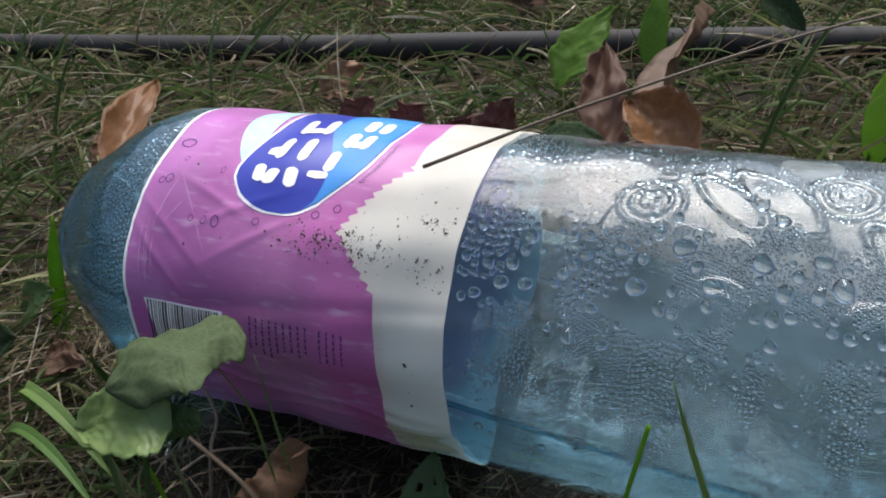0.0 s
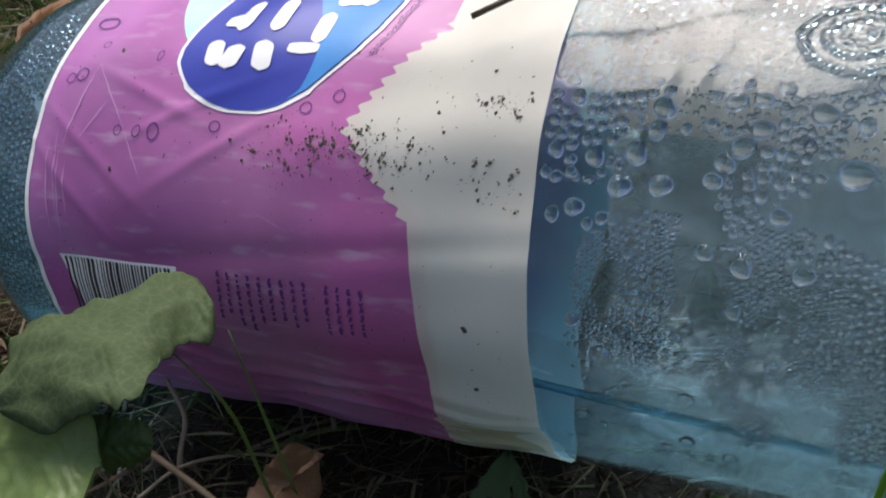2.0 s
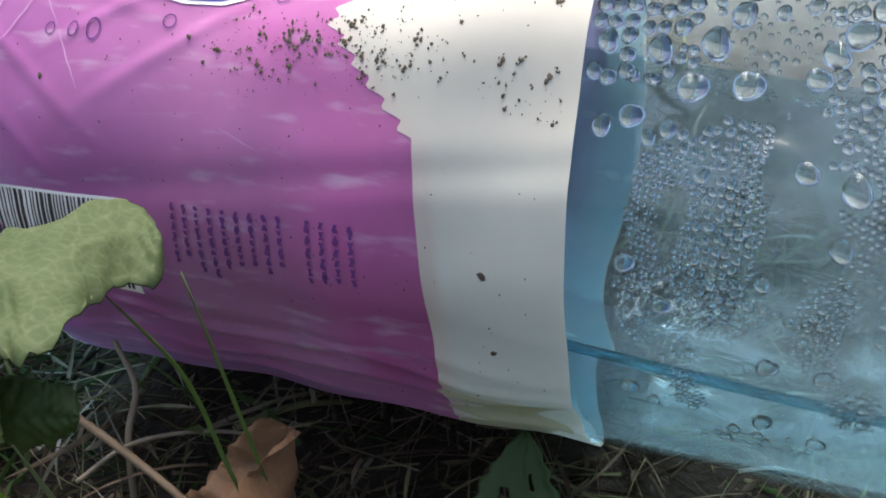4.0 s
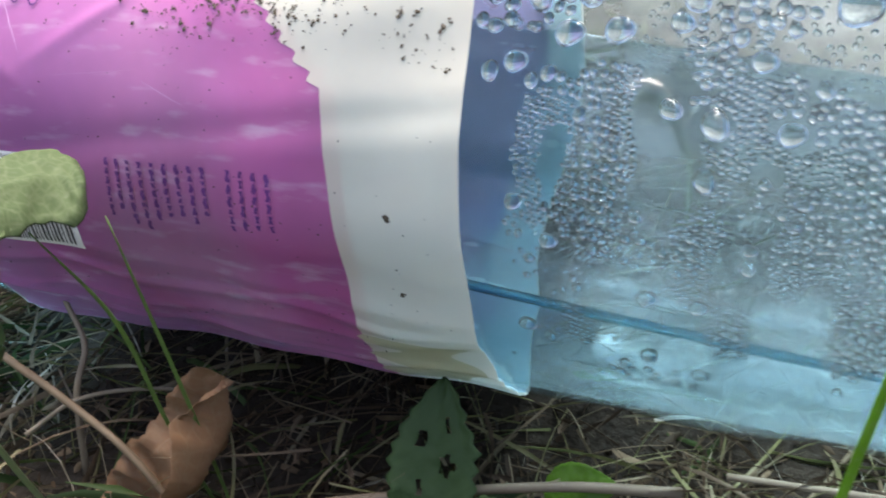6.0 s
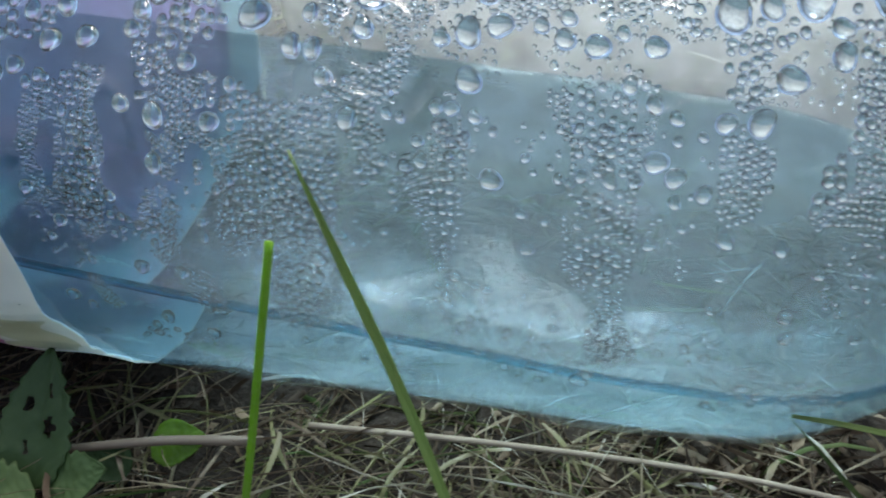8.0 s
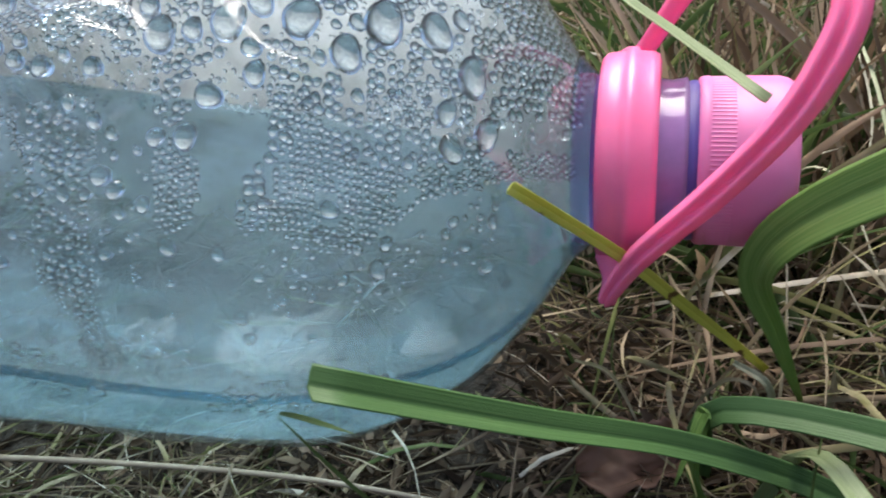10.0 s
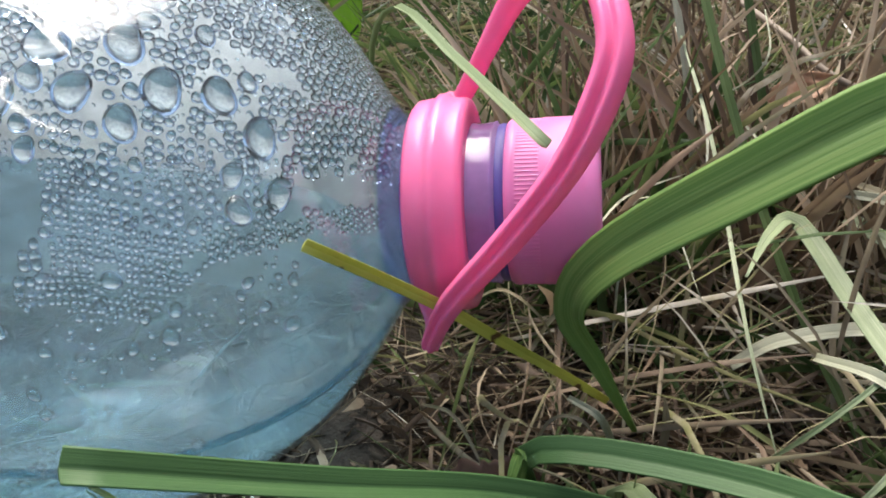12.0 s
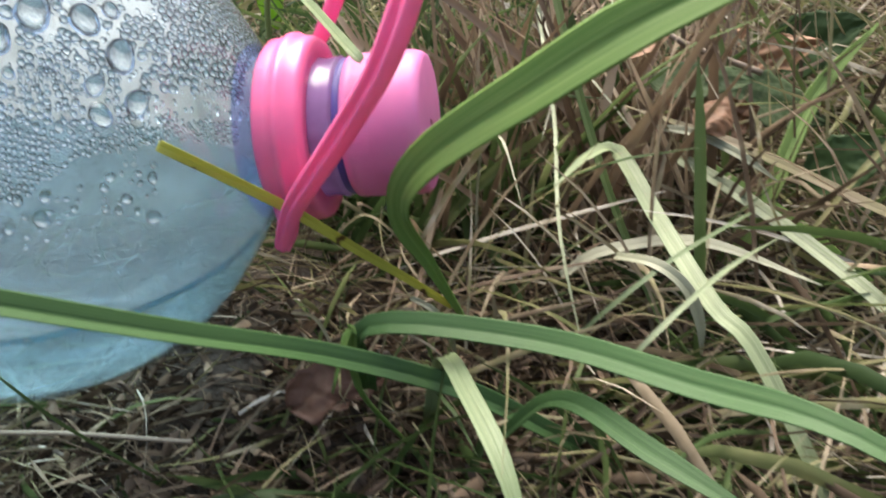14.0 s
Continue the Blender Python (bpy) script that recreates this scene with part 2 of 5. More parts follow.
LEAF_BRIGHT = plant("bright leaf", [(0.0, (0.13, 0.27, 0.025)), (0.5, (0.20, 0.40, 0.035)), (1.0, (0.32, 0.52, 0.07))], 0.45, 0.6, 90, random="Object", relief=(0.5, 0.0005), veins=300)
DEAD = plant("dead leaf", [(0.0, (0.10, 0.05, 0.028)), (0.5, (0.21, 0.105, 0.055)), (1.0, (0.36, 0.21, 0.12))], 0.6, 0.25, 55, random="Object", relief=(0.7, 0.0008), veins=210)
DEAD_ORANGE = plant("orange-brown dead leaf", [(0.0, (0.13, 0.055, 0.022)), (0.5, (0.28, 0.13, 0.05)), (1.0, (0.44, 0.25, 0.12))], 0.5, 0.35, 60, random="Object", relief=(0.7, 0.0008), veins=190)
DEAD_RED = plant("reddish dead leaf", [(0.0, (0.055, 0.026, 0.015)), (0.5, (0.095, 0.046, 0.028)), (1.0, (0.16, 0.085, 0.055))], 0.65, 0.25, 55, random="Object", relief=(0.7, 0.0008))
DEAD_PALE = plant("pale dead leaf", [(0.0, (0.10, 0.058, 0.035)), (0.5, (0.18, 0.11, 0.066)), (1.0, (0.30, 0.20, 0.125))], 0.6, 0.25, 55, random="Object")
STEM = plant("dry stem", [(0.0, (0.09, 0.065, 0.045)), (0.5, (0.18, 0.14, 0.10)), (1.0, (0.34, 0.285, 0.21))], 0.6, 0.0, 90, random="Object")

SHEATH = plant("brown sheath", [(0.0, (0.06, 0.04, 0.026)), (0.4, (0.16, 0.11, 0.07)), (0.7, (0.25, 0.185, 0.12)), (1.0, (0.40, 0.33, 0.24))], 0.55, 0.2, 70)
LITTER = plant("leaf litter", [(0.0, (0.030, 0.022, 0.015)), (0.5, (0.090, 0.062, 0.040)), (0.85, (0.17, 0.12, 0.075)), (1.0, (0.28, 0.22, 0.15))], 0.7, 0.1, 120)

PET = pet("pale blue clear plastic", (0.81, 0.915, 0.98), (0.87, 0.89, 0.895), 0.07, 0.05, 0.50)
DROP = glassy("water drop", (0.97, 0.99, 1.0), 1.33, 0.0, 0.0)
WATER = glassy("water in the bottle", (0.80, 0.915, 0.94), 1.33, 0.0, 0.97, water_glow=((0.44, 0.66, 0.75), 0.15))
SURFACE = glassy("still water surface", (0.70, 0.80, 0.83), 1.33, 0.0)
RIM = glassy("water rim", (0.45, 0.74, 0.84), 1.33, 0.02, 0.2)
LABEL_BACK = printed("white back of the label", (0.60, 0.88, 1.0), 0.5, 0.03, through_light=0.68)
LABEL_WHITE = printed("white label film", (0.80, 0.77, 0.68), 0.34, 0.12, 0.8, 38, through_light=0.35)
LOGO_BLUE = printed("blue print", (0.035, 0.05, 0.36), 0.3, 0.15)
LOGO_SKY = printed("sky blue print", (0.05, 0.25, 0.62), 0.3, 0.2)
LOGO_TEAL = printed("pale teal print", (0.45, 0.75, 0.74), 0.3, 0.25, scale=160)
PRINT_WHITE = printed("white print", (0.85, 0.85, 0.86), 0.3, 0.05)
PRINT_BLACK = printed("black print", (0.03, 0.03, 0.035), 0.4, 0.3)
PRINT_PURPLE = printed("purple print", (0.14, 0.035, 0.20), 0.4, 0.3)
PINK = moulded("hot pink plastic", (0.92, 0.20, 0.42), 0.27, 0.45)
PINK_CAP = moulded("soft pink plastic", (0.70, 0.20, 0.44), 0.42)
VIOLET = pet("violet tinted neck plastic", (0.58, 0.64, 0.97), (0.50, 0.50, 0.90), 0.05, 0.06)
GAP = printed("dark violet gap", (0.06, 0.04, 0.22), 0.5, 0.1)
PINK_INNER = pet("lilac collar plastic", (0.55, 0.35, 0.75), (0.55, 0.30, 0.66), 0.7, 0.12)
HOSE = printed("black hose plastic", (0.008, 0.008, 0.009), 0.75, 0.3, 0.5, 60)
DIRT = printed("dark dirt", (0.085, 0.068, 0.050), 0.9, 0.5, 0.6, 400)


def label_material():
    """Pink film: purple towards the base, lighter in the middle, magenta with painted shade round the underside, with
    pale scuffs.
    """
    m, n, l = material("pink label film")
    p = n["Principled BSDF"]
    uv = n.new("ShaderNodeUVMap")
    sp = n.new("ShaderNodeSeparateXYZ")
    l.new(uv.outputs[0], sp.inputs[0])
    along = ramp_node(n, [(0.0, (0.50, 0.14, 0.55)), (0.3, (0.64, 0.21, 0.60)), (0.66, (0.76, 0.36, 0.62)), (0.85, (0.66, 0.16, 0.43)), (1.0, (0.66, 0.17, 0.43))])
    l.new(sp.outputs[0], along.inputs[0])
    # round the sleeve: print colour, with underside shade painted into the lower stops
    round_shaded = ramp_node(n, [(0.0, (0.74, 0.38, 0.68)), (0.36, (0.76, 0.40, 0.72)), (0.5, (0.66, 0.22, 0.60)), (0.66, (0.58, 0.16, 0.46)), (0.75, (0.46, 0.07, 0.26)), (1.0, (0.36, 0.03, 0.16))])
    l.new(sp.outputs[1], round_shaded.inputs[0])
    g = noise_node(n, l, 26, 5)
    c = mix_colour(n, l, 0.7, along.outputs[0], round_shaded.outputs[0])
    g2 = ramp_node(n, [(0.35, (0.82, 0.82, 0.82)), (0.7, (1.12, 1.1, 1.12))])
    l.new(g.outputs[0], g2.inputs[0])
    c = mix_colour(n, l, 1.0, c, g2.outputs[0], "MULTIPLY")
    scuff = noise_node(n, l, 60, 6, stretch=(1.0, 4.0, 4.0))
    sr = ramp_node(n, [(0.57, (0, 0, 0)), (0.76, (0.45, 0.45, 0.45))])
    l.new(scuff.outputs[0], sr.inputs[0])
    c = mix_colour(n, l, sr.outputs[0], c, (0.85, 0.7, 0.86))
    wash = noise_node(n, l, 11, 3)   # broad rubbed, paler areas
    wr = ramp_node(n, [(0.50, (0, 0, 0)), (0.70, (0.3, 0.3, 0.3))])
    l.new(wash.outputs[0], wr.inputs[0])
    c = mix_colour(n, l, wr.outputs[0], c, (0.80, 0.66, 0.86))
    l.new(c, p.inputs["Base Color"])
    p.inputs["Roughness"].default_value = 0.33
    l.new(bump_node(n, l, g.outputs[0], 0.6, 0.0012).outputs[0], p.inputs["Normal"])
    let_through(n, l, p, c, 0.33)
    return m


LABEL_PINK = label_material()


def soil_material():
    m, n, l = material("dark soil")
    p = n["Principled BSDF"]
    a = noise_node(n, l, 30, 8)
    b = noise_node(n, l, 260, 4)
    r = ramp_node(n, [(0.3, (0.014, 0.010, 0.007)), (0.55, (0.034, 0.025, 0.017)), (0.75, (0.075, 0.055, 0.036))])
    l.new(a.outputs[0], r.inputs[0])
    c = mix_colour(n, l, b.outputs[0], r.outputs[0], (0.030, 0.023, 0.016))
    # further off the bare soil gives way to short turf
    tc = n.new("ShaderNodeTexCoord")
    ln = n.new("ShaderNodeVectorMath")
    ln.operation = "LENGTH"
    l.new(tc.outputs["Object"], ln.inputs[0])
    mr = n.new("ShaderNodeMapRange")
    for k, val in (("From Min", 0.6), ("From Max", 2.2), ("To Min", 0.0), ("To Max", 0.9)):
        mr.inputs[k].default_value = val
    l.new(ln.outputs["Value"], mr.inputs[0])
    broad = noise_node(n, l, 1.7, 6)
    turf = ramp_node(n, [(0.3, (0.045, 0.06, 0.022)), (0.5, (0.085, 0.095, 0.040)), (0.7, (0.15, 0.135, 0.075))])
    l.new(broad.outputs[0], turf.inputs[0])
    turf_fine = mix_colour(n, l, b.outputs[0], turf.outputs[0], (0.05, 0.055, 0.022))
    c = mix_colour(n, l, mr.outputs[0], c, turf_fine)
    l.new(c, p.inputs["Base Color"])
    p.inputs["Roughness"].default_value = 0.95
    l.new(bump_node(n, l, b.outputs[0], 0.8, 0.004).outputs[0], p.inputs["Normal"])
    return m


SOIL = soil_material()


# ---- mesh helpers ----
def mesh_data(name, verts, faces, mat, smooth=True):
    me = bpy.data.meshes.new(name)
    me.from_pydata([tuple(map(float, v)) for v in verts], [], [tuple(map(int, q)) for q in faces])
    me.materials.append(mat)
    if smooth:
        me.polygons.foreach_set("use_smooth", [True] * len(me.polygons))
    me.update()
    return me


def thing(name, verts, faces, mat, label, category, group="", kind="", smooth=True):
    return tagged(new(name, mesh_data(name, verts, faces, mat, smooth)), label, category, group, kind)


def part(name, verts, faces, mat, parent, label="", kind="", smooth=True):
    ob = new(name, mesh_data(name, verts, faces, mat, smooth))
    ob.parent = parent
    return tagged(ob, label, kind=kind)


def grid_faces(rows, cols, closed_cols=False, closed_rows=False):
    q = []
    for i in range(rows if closed_rows else rows - 1):
        for j in range(cols if closed_cols else cols - 1):
            a, b = i, (i + 1) % rows
            c, d = j, (j + 1) % cols
            q.append((a * cols + c, a * cols + d, b * cols + d, b * cols + c))
    return q


def faced(verts, faces, outward):
    """The faces, all turned outwards."""
    a, b, c = (Vector(verts[k]) for k in faces[len(faces) // 2][:3])
    flip = (b - a).cross(c - a).dot(outward((a + c) / 2)) < 0
    return [tuple(reversed(q)) for q in faces] if flip else faces


def spline(points, count):
    """Points along a smooth curve through the given ones."""
    p = [Vector(v) for v in points]
    p = [p[0] * 2 - p[1]] + p + [p[-1] * 2 - p[-2]]
    out, spans = [], len(p) - 3
    for i in range(count):
        s = i / (count - 1) * spans
        k = min(int(s), spans - 1)
        u = s - k
        a, b, c, d = p[k:k + 4]
        out.append(0.5 * ((2 * b) + (c - a) * u + (2 * a - 5 * b + 4 * c - d) * u * u + (3 * b - a - 3 * c + d) * u ** 3))
    return out


def tube(points, radii, segs=10, count=24, squash=1.0, groove=0.0, face=None):
    """A tube through points with tapering radii; squash flattens it, groove presses a channel into one side."""
    pts = spline(points, count)
    verts, side = [], Vector(face) if face else None
    for i, p in enumerate(pts):
        t = (pts[min(i + 1, count - 1)] - pts[max(i - 1, 0)]).normalized()
        if side is None:
            side = t.orthogonal().normalized()
        side = (side - t * side.dot(t)).normalized()
        up = t.cross(side)
        s = i / (count - 1) * (len(radii) - 1)
        k = min(int(s), len(radii) - 2)
        r = radii[k] + (radii[k + 1] - radii[k]) * (s - k)
        for j in range(segs):
            a = 2 * math.pi * j / segs
            rr = r * (1 - groove * math.exp(-((math.cos(a) - 1) / 0.05) ** 2))
            verts.append(p + side * (math.cos(a) * rr) + up * (math.sin(a) * rr * squash))
    faces = grid_faces(count, segs, closed_cols=True)
    faces.append(tuple(range(segs - 1, -1, -1)))
    faces.append(tuple((count - 1) * segs + j for j in range(segs)))
    return verts, faces


def blade_mesh(points, width, normal, count=18, fold=0.25, cut=False, twist=0.0, foot=0.72, grow=2.2):
    """A grass blade: closed leaf section with fine ribs and a folded midrib, tapering to a tip, or cut off square."""
    pts = spline(points, count)
    verts = []
    nrm = Vector(normal).normalized()
    upper = [k / 7 for k in range(-7, 8)]
    lower = (0.6, 0.0, -0.6)
    cols = len(upper) + len(lower)
    for i, p in enumerate(pts):
        u = i / (count - 1)
        t = (pts[min(i + 1, count - 1)] - pts[max(i - 1, 0)]).normalized()
        n2 = (nrm - t * nrm.dot(t)).normalized()
        n2 = Matrix.Rotation(twist * u, 3, t) @ n2
        s = t.cross(n2)
        w = width * 0.5 * (foot + (1 - foot) * math.sin(min(1, u * grow) * math.pi / 2))
        if not cut:
            w *= max(0.06, min(1, (1 - u) * 3.0)) ** 0.75
        th = max(width * 0.035, 0.00018)
        for k, a in enumerate(upper):
            rib = (0.035 if k % 2 else -0.02) * w if 0 < k < 14 else 0
            verts.append(p + s * (a * w) + n2 * (fold * w * (abs(a) - 0.5) + rib - 0.06 * w * math.exp(-(a / 0.12) ** 2) + th * (1 - abs(a) * 0.6)))
        for a in lower:
            verts.append(p + s * (a * w) + n2 * (fold * w * (abs(a) - 0.5) - th * (1.6 - abs(a) * 0.5) - 0.05 * w))
    faces = grid_faces(count, cols, closed_cols=True)
    faces += [tuple(range(cols - 1, -1, -1)), tuple((count - 1) * cols + j for j in range(cols))]
    return verts, faces


def leaf_mesh(base, tip, normal, width, outline=1.0, teeth=0, tooth=0.12, curl=0.3, droop=0.2, lobes=0, wave=0.0, seed=1, n_u=40, n_v=16, crumple=0.05, ragged=0.12, holes=()):
    """A broad leaf between base and tip: midrib, veins pressed in, toothed or lobed margin, curled across and along, with thickness."""
    b, t = Vector(base), Vector(tip)
    ax = t - b
    length = ax.length
    ax.normalize()
    nr = Vector(normal)
    nr = (nr - ax * nr.dot(ax)).normalized()
    sd = ax.cross(nr)
    rng = random.Random(seed)
    ph = rng.uniform(0, 6)
    top, low = [], []
    for i in range(n_u + 1):
        u = i / n_u
        w = width * 0.5 * (math.sin(math.pi * min(1, u ** (0.75 * outline))) ** 0.75 + 0.02)
        if lobes:
            w *= 0.72 + 0.34 * math.cos(u * lobes * 2 * math.pi + ph)
        if teeth:
            w *= 1 - tooth + tooth * 2 * abs(((u * teeth) % 1) - 0.5)
        rag = [1 + ragged * noise.noise((u * 7, sgn * 3.0 + ph, seed * 1.7)) + 0.6 * ragged * noise.noise((u * 23, sgn * 3.0, seed * 2.3)) for sgn in (-1, 1)]
        for j in range(n_v + 1):
            v = 2 * j / n_v - 1
            across = v * w * rag[0 if v < 0 else 1]
            h = curl * w * v * v - droop * length * (u - 0.4) ** 2
            h += -0.018 * width * math.exp(-(v / 0.1) ** 2)
            h += 0.012 * width * math.sin((u * 9 - abs(v) * 2.4) * 2 * math.pi) * (1 - abs(v) * 0.3)
            h += wave * width * math.sin(u * 7 + v * 4 + ph) * (0.3 + 0.7 * abs(v))
            h += crumple * width * (noise.noise((u * 3.5, v * 1.6, seed * 3.1)) + 0.5 * noise.noise((u * 9, v * 4, seed * 5.3)))
            p = b + ax * (u * length) + sd * across + nr * h
            top.append(p)
            low.append(p - nr * (0.00025 + 0.0003 * (1 - abs(v))))
    cols = n_v + 1
    m = len(top)
    f = []
    for q in grid_faces(n_u + 1, cols):
        u, v = (q[0] // cols + 0.5) / n_u, 2 * (q[0] % cols + 0.5) / n_v - 1
        if not any(((u - hu) / hr) ** 2 + ((v - hv) / (2.2 * hr)) ** 2 < 1 for hu, hv, hr in holes):
            f.append(q)
    faces = list(f) + [tuple(m + k for k in reversed(q)) for q in f]
    rim = [j for j in range(cols)] + [i * cols + n_v for i in range(1, n_u + 1)] + [n_u * cols + j for j in range(n_v - 1, -1, -1)] + [i * cols for i in range(n_u - 1, 0, -1)]
    for k in range(len(rim)):
        a, c = rim[k], rim[(k + 1) % len(rim)]
        faces.append((c, a, m + a, m + c))
    return top + low, faces


# ---- ground ----
R = 0.081          # bottle radius; its axis runs along x at this height


def ground_height(x, y):
    h = -0.016 + 0.010 * noise.noise((x * 9, y * 9, 0.3)) + 0.006 * noise.noise((x * 31, y * 31, 4.0))
    dip = math.exp(-(y / 0.05) ** 2) * (1 if -0.22 < x < 0.24 else 0)
    h = h * (1 - dip) + dip * (-0.006 + 0.005 * noise.noise((x * 14, y * 30, 2.0)))
    far = min(1.0, max(0.0, (math.hypot(x, y) - 0.7) / 1.5))
    return h + 0.02 * far * noise.noise((x * 1.3, y * 1.3, 7.0))


def build_ground():
    def steps(a, b, fine, lo, hi):
        v, x = [], a
        while x < b:
            v.append(x)
            d = max(lo - x, x - hi, 0)
            x += fine + d * 0.22
        v.append(b)
        return v
    xs = sorted(set([-v for v in steps(0.55, 150, 0.012, 0.55, 0.55)][1:] + steps(-0.55, 150, 0.012, -0.55, 0.55)))
    ys = sorted(set([-v for v in steps(0.3, 150, 0.012, 0.3, 0.3)][1:] + steps(-0.3, 150, 0.012, -0.3, 0.6)))
    verts = [(x, y, ground_height(x, y)) for x in xs for y in ys]
    thing("ground", verts, grid_faces(len(xs), len(ys)), SOIL, "dark damp soil under dry grass", "ground", kind="structure")


build_ground()


def build_backdrop():
    """An unseen belt of trees all round, added to cut low sky light and for the bottle to mirror: lower on the viewer's
    side, higher towards the sun.
    """
    n, m = 160, 14
    verts = []
    for i in range(n):
        a = 2 * math.pi * i / n
        d = 16 + 1.5 * noise.noise((math.cos(a) * 4, math.sin(a) * 4, 0))
        top = (4.6 if math.sin(a) < 0.2 else 7.2) * (1 + 0.25 * noise.noise((math.cos(a) * 6, math.sin(a) * 6, 3)) + 0.12 * noise.noise((math.cos(a) * 25, math.sin(a) * 25, 5)))
        for j in range(m):
            h = j / (m - 1)
            bulge = 1.2 * math.sin(h * math.pi) + 0.8 * noise.noise((math.cos(a) * 20, math.sin(a) * 20, h * 5))
            verts.append(((d - bulge) * math.cos(a), (d - bulge) * math.sin(a), -0.2 + top * h))
    f = [(((i + 1) % n) * m + j, i * m + j, i * m + j + 1, ((i + 1) % n) * m + j + 1) for i in range(n) for j in range(m - 1)]
    thing("backdrop", verts, f, MOSS, "unseen belt of trees added to cut the low sky light", "trees", kind="structure")


build_backdrop()


# ---- loose grass and thatch, too many to count ----
def ribbons(name, mat, count, area, length, width, lift, droop, z0, label, seed, sections=6, keep=None):
    """Many thin curved blades in one mesh: root in the area, run out at a lift angle, droop along the way."""
    rng = np.random.default_rng(seed)
    x0, x1, y0, y1 = area
    rx, ry = rng.uniform(x0, x1, count), rng.uniform(y0, y1, count)
    az = rng.uniform(0, 2 * np.pi, count)
    ln = rng.uniform(*length, count) * rng.uniform(0.6, 1.0, count)
    wd = rng.uniform(*width, count)
    el = np.radians(rng.uniform(*lift, count))
    dr = np.radians(rng.uniform(*droop, count))
    bend = rng.normal(0, 0.5, count)
    rz = rng.uniform(*z0, count)
    pts = np.zeros((count, sections, 3))
    pts[:, 0] = np.stack([rx, ry, rz], 1)
    for k in range(1, sections):
        u = k / (sections - 1)
        e, a = el - dr * u, az + bend * u
        step = (ln / (sections - 1))[:, None]
        pts[:, k] = pts[:, k - 1] + step * np.stack([np.cos(e) * np.cos(a), np.cos(e) * np.sin(a), np.sin(e)], 1)
    pts[:, :, 2] = np.maximum(pts[:, :, 2], -0.02 + rng.uniform(0, 0.012, count)[:, None])
    x, y, z = pts[:, :, 0], pts[:, :, 1], pts[:, :, 2]
    rad = np.hypot(y, z - R)
    bad = (rad < R + 0.002) & (x > -0.262) & (x < 0.22)
    bad |= (rad < 0.074) & (x >= 0.22) & (x < 0.258)
    bad |= (rad < 0.034) & (x >= 0.25) & (x < 0.312)
    bad |= (y > -0.062) & (y < 0.075) & (z > 0.035) & (x > 0.255) & (x < 0.385) & (np.abs(z - R - (x - 0.267) * 1.25) < 0.05)
    sight = 0.016 + 0.75 * (-y - 0.07)
    bad |= (y < -0.055) & (z > sight) & (x > -0.3) & (x < 0.26)
    bad |= (y < -0.02) & (z > 0.042 + 0.55 * np.maximum(0, -y - 0.03)) & (x >= 0.26) & (x < 0.7)
    ok = ~bad.any(1)
    if keep is not None:
        ok &= keep(pts, rng)
    pts, wd = pts[ok], wd[ok]
    c = len(pts)
    tang = np.gradient(pts, axis=1)
    tang /= np.linalg.norm(tang, axis=2, keepdims=True) + 1e-9
    roll = rng.uniform(0, np.pi, (c, 1)) * np.ones((1, sections)) + np.linspace(0, 0.8, sections)[None]
    ref = np.stack([np.cos(roll), np.sin(roll), 0.35 * np.ones_like(roll)], 2)
    side = np.cross(tang, ref)
    side /= np.linalg.norm(side, axis=2, keepdims=True) + 1e-9
    nrm = np.cross(side, tang)
    taper = np.interp(np.linspace(0, 1, sections), [0, 0.5, 0.85, 1], [0.8, 1, 0.7, 0.12])
    half = side * (wd[:, None] * taper)[:, :, None] * 0.5
    ridge = nrm * (wd[:, None] * taper)[:, :, None] * 0.22
    v = np.stack([pts - half, pts + ridge, pts + half], 2).reshape(-1, 3)
    base = (np.arange(c) * sections * 3)[:, None, None]
    k = (np.arange(sections - 1) * 3)[None, :, None]
    f1 = base + k + np.array([0, 1, 4, 3])[None, None]
    f2 = base + k + np.array([1, 2, 5, 4])[None, None]
    f = np.concatenate([f1.reshape(-1, 4), f2.reshape(-1, 4)])
    me = bpy.data.meshes.new(name)
    me.vertices.add(len(v))
    me.vertices.foreach_set("co", v.ravel())
    me.loops.add(f.size)
    me.loops.foreach_set("vertex_index", f.ravel().astype(np.int32))
    me.polygons.add(len(f))
    me.polygons.foreach_set("loop_start", np.arange(0, f.size, 4, dtype=np.int32))
    me.polygons.foreach_set("loop_total", np.full(len(f), 4, dtype=np.int32))
    me.polygons.foreach_set("use_smooth", np.ones(len(f), dtype=bool))
    me.materials.append(mat)
    me.update(calc_edges=True)
    return tagged(new(name, me), label, "grass", kind="stuff")


def fading(area, margin):
    """Thins out towards the border of its stretch."""
    def keep(pts, rng):
        x, y = pts[:, 0, 0], pts[:, 0, 1]
        d = np.minimum(np.minimum(x - area[0], area[1] - x), np.minimum(y - area[2], area[3] - y))
        return rng.random(len(pts)) < np.clip(d / margin, 0, 1)
    return keep


def beyond(pts, rng):
    """Only where the root stands clear of the ground just round the bottle."""
    x, y = pts[:, 0, 0], pts[:, 0, 1]
    return ~((x > -0.34) & (x < 0.36) & (y < 0.10)) & fading(MID, 0.3)(pts, rng)


def shaded(pts, rng):
    """Few straws on the bare soil in front of the label."""
    x, y = pts[:, :, 0].mean(1), pts[:, :, 1].mean(1)
    bare = (x > -0.22) & (x < 0.05) & (y < -0.03)
    under = (x > 0.20) & (x < 0.345) & (y > -0.12) & (y < 0.04)
    roll = rng.random(len(pts))
    return (~bare | (roll < 0.42)) & (~under | (roll < 0.30))


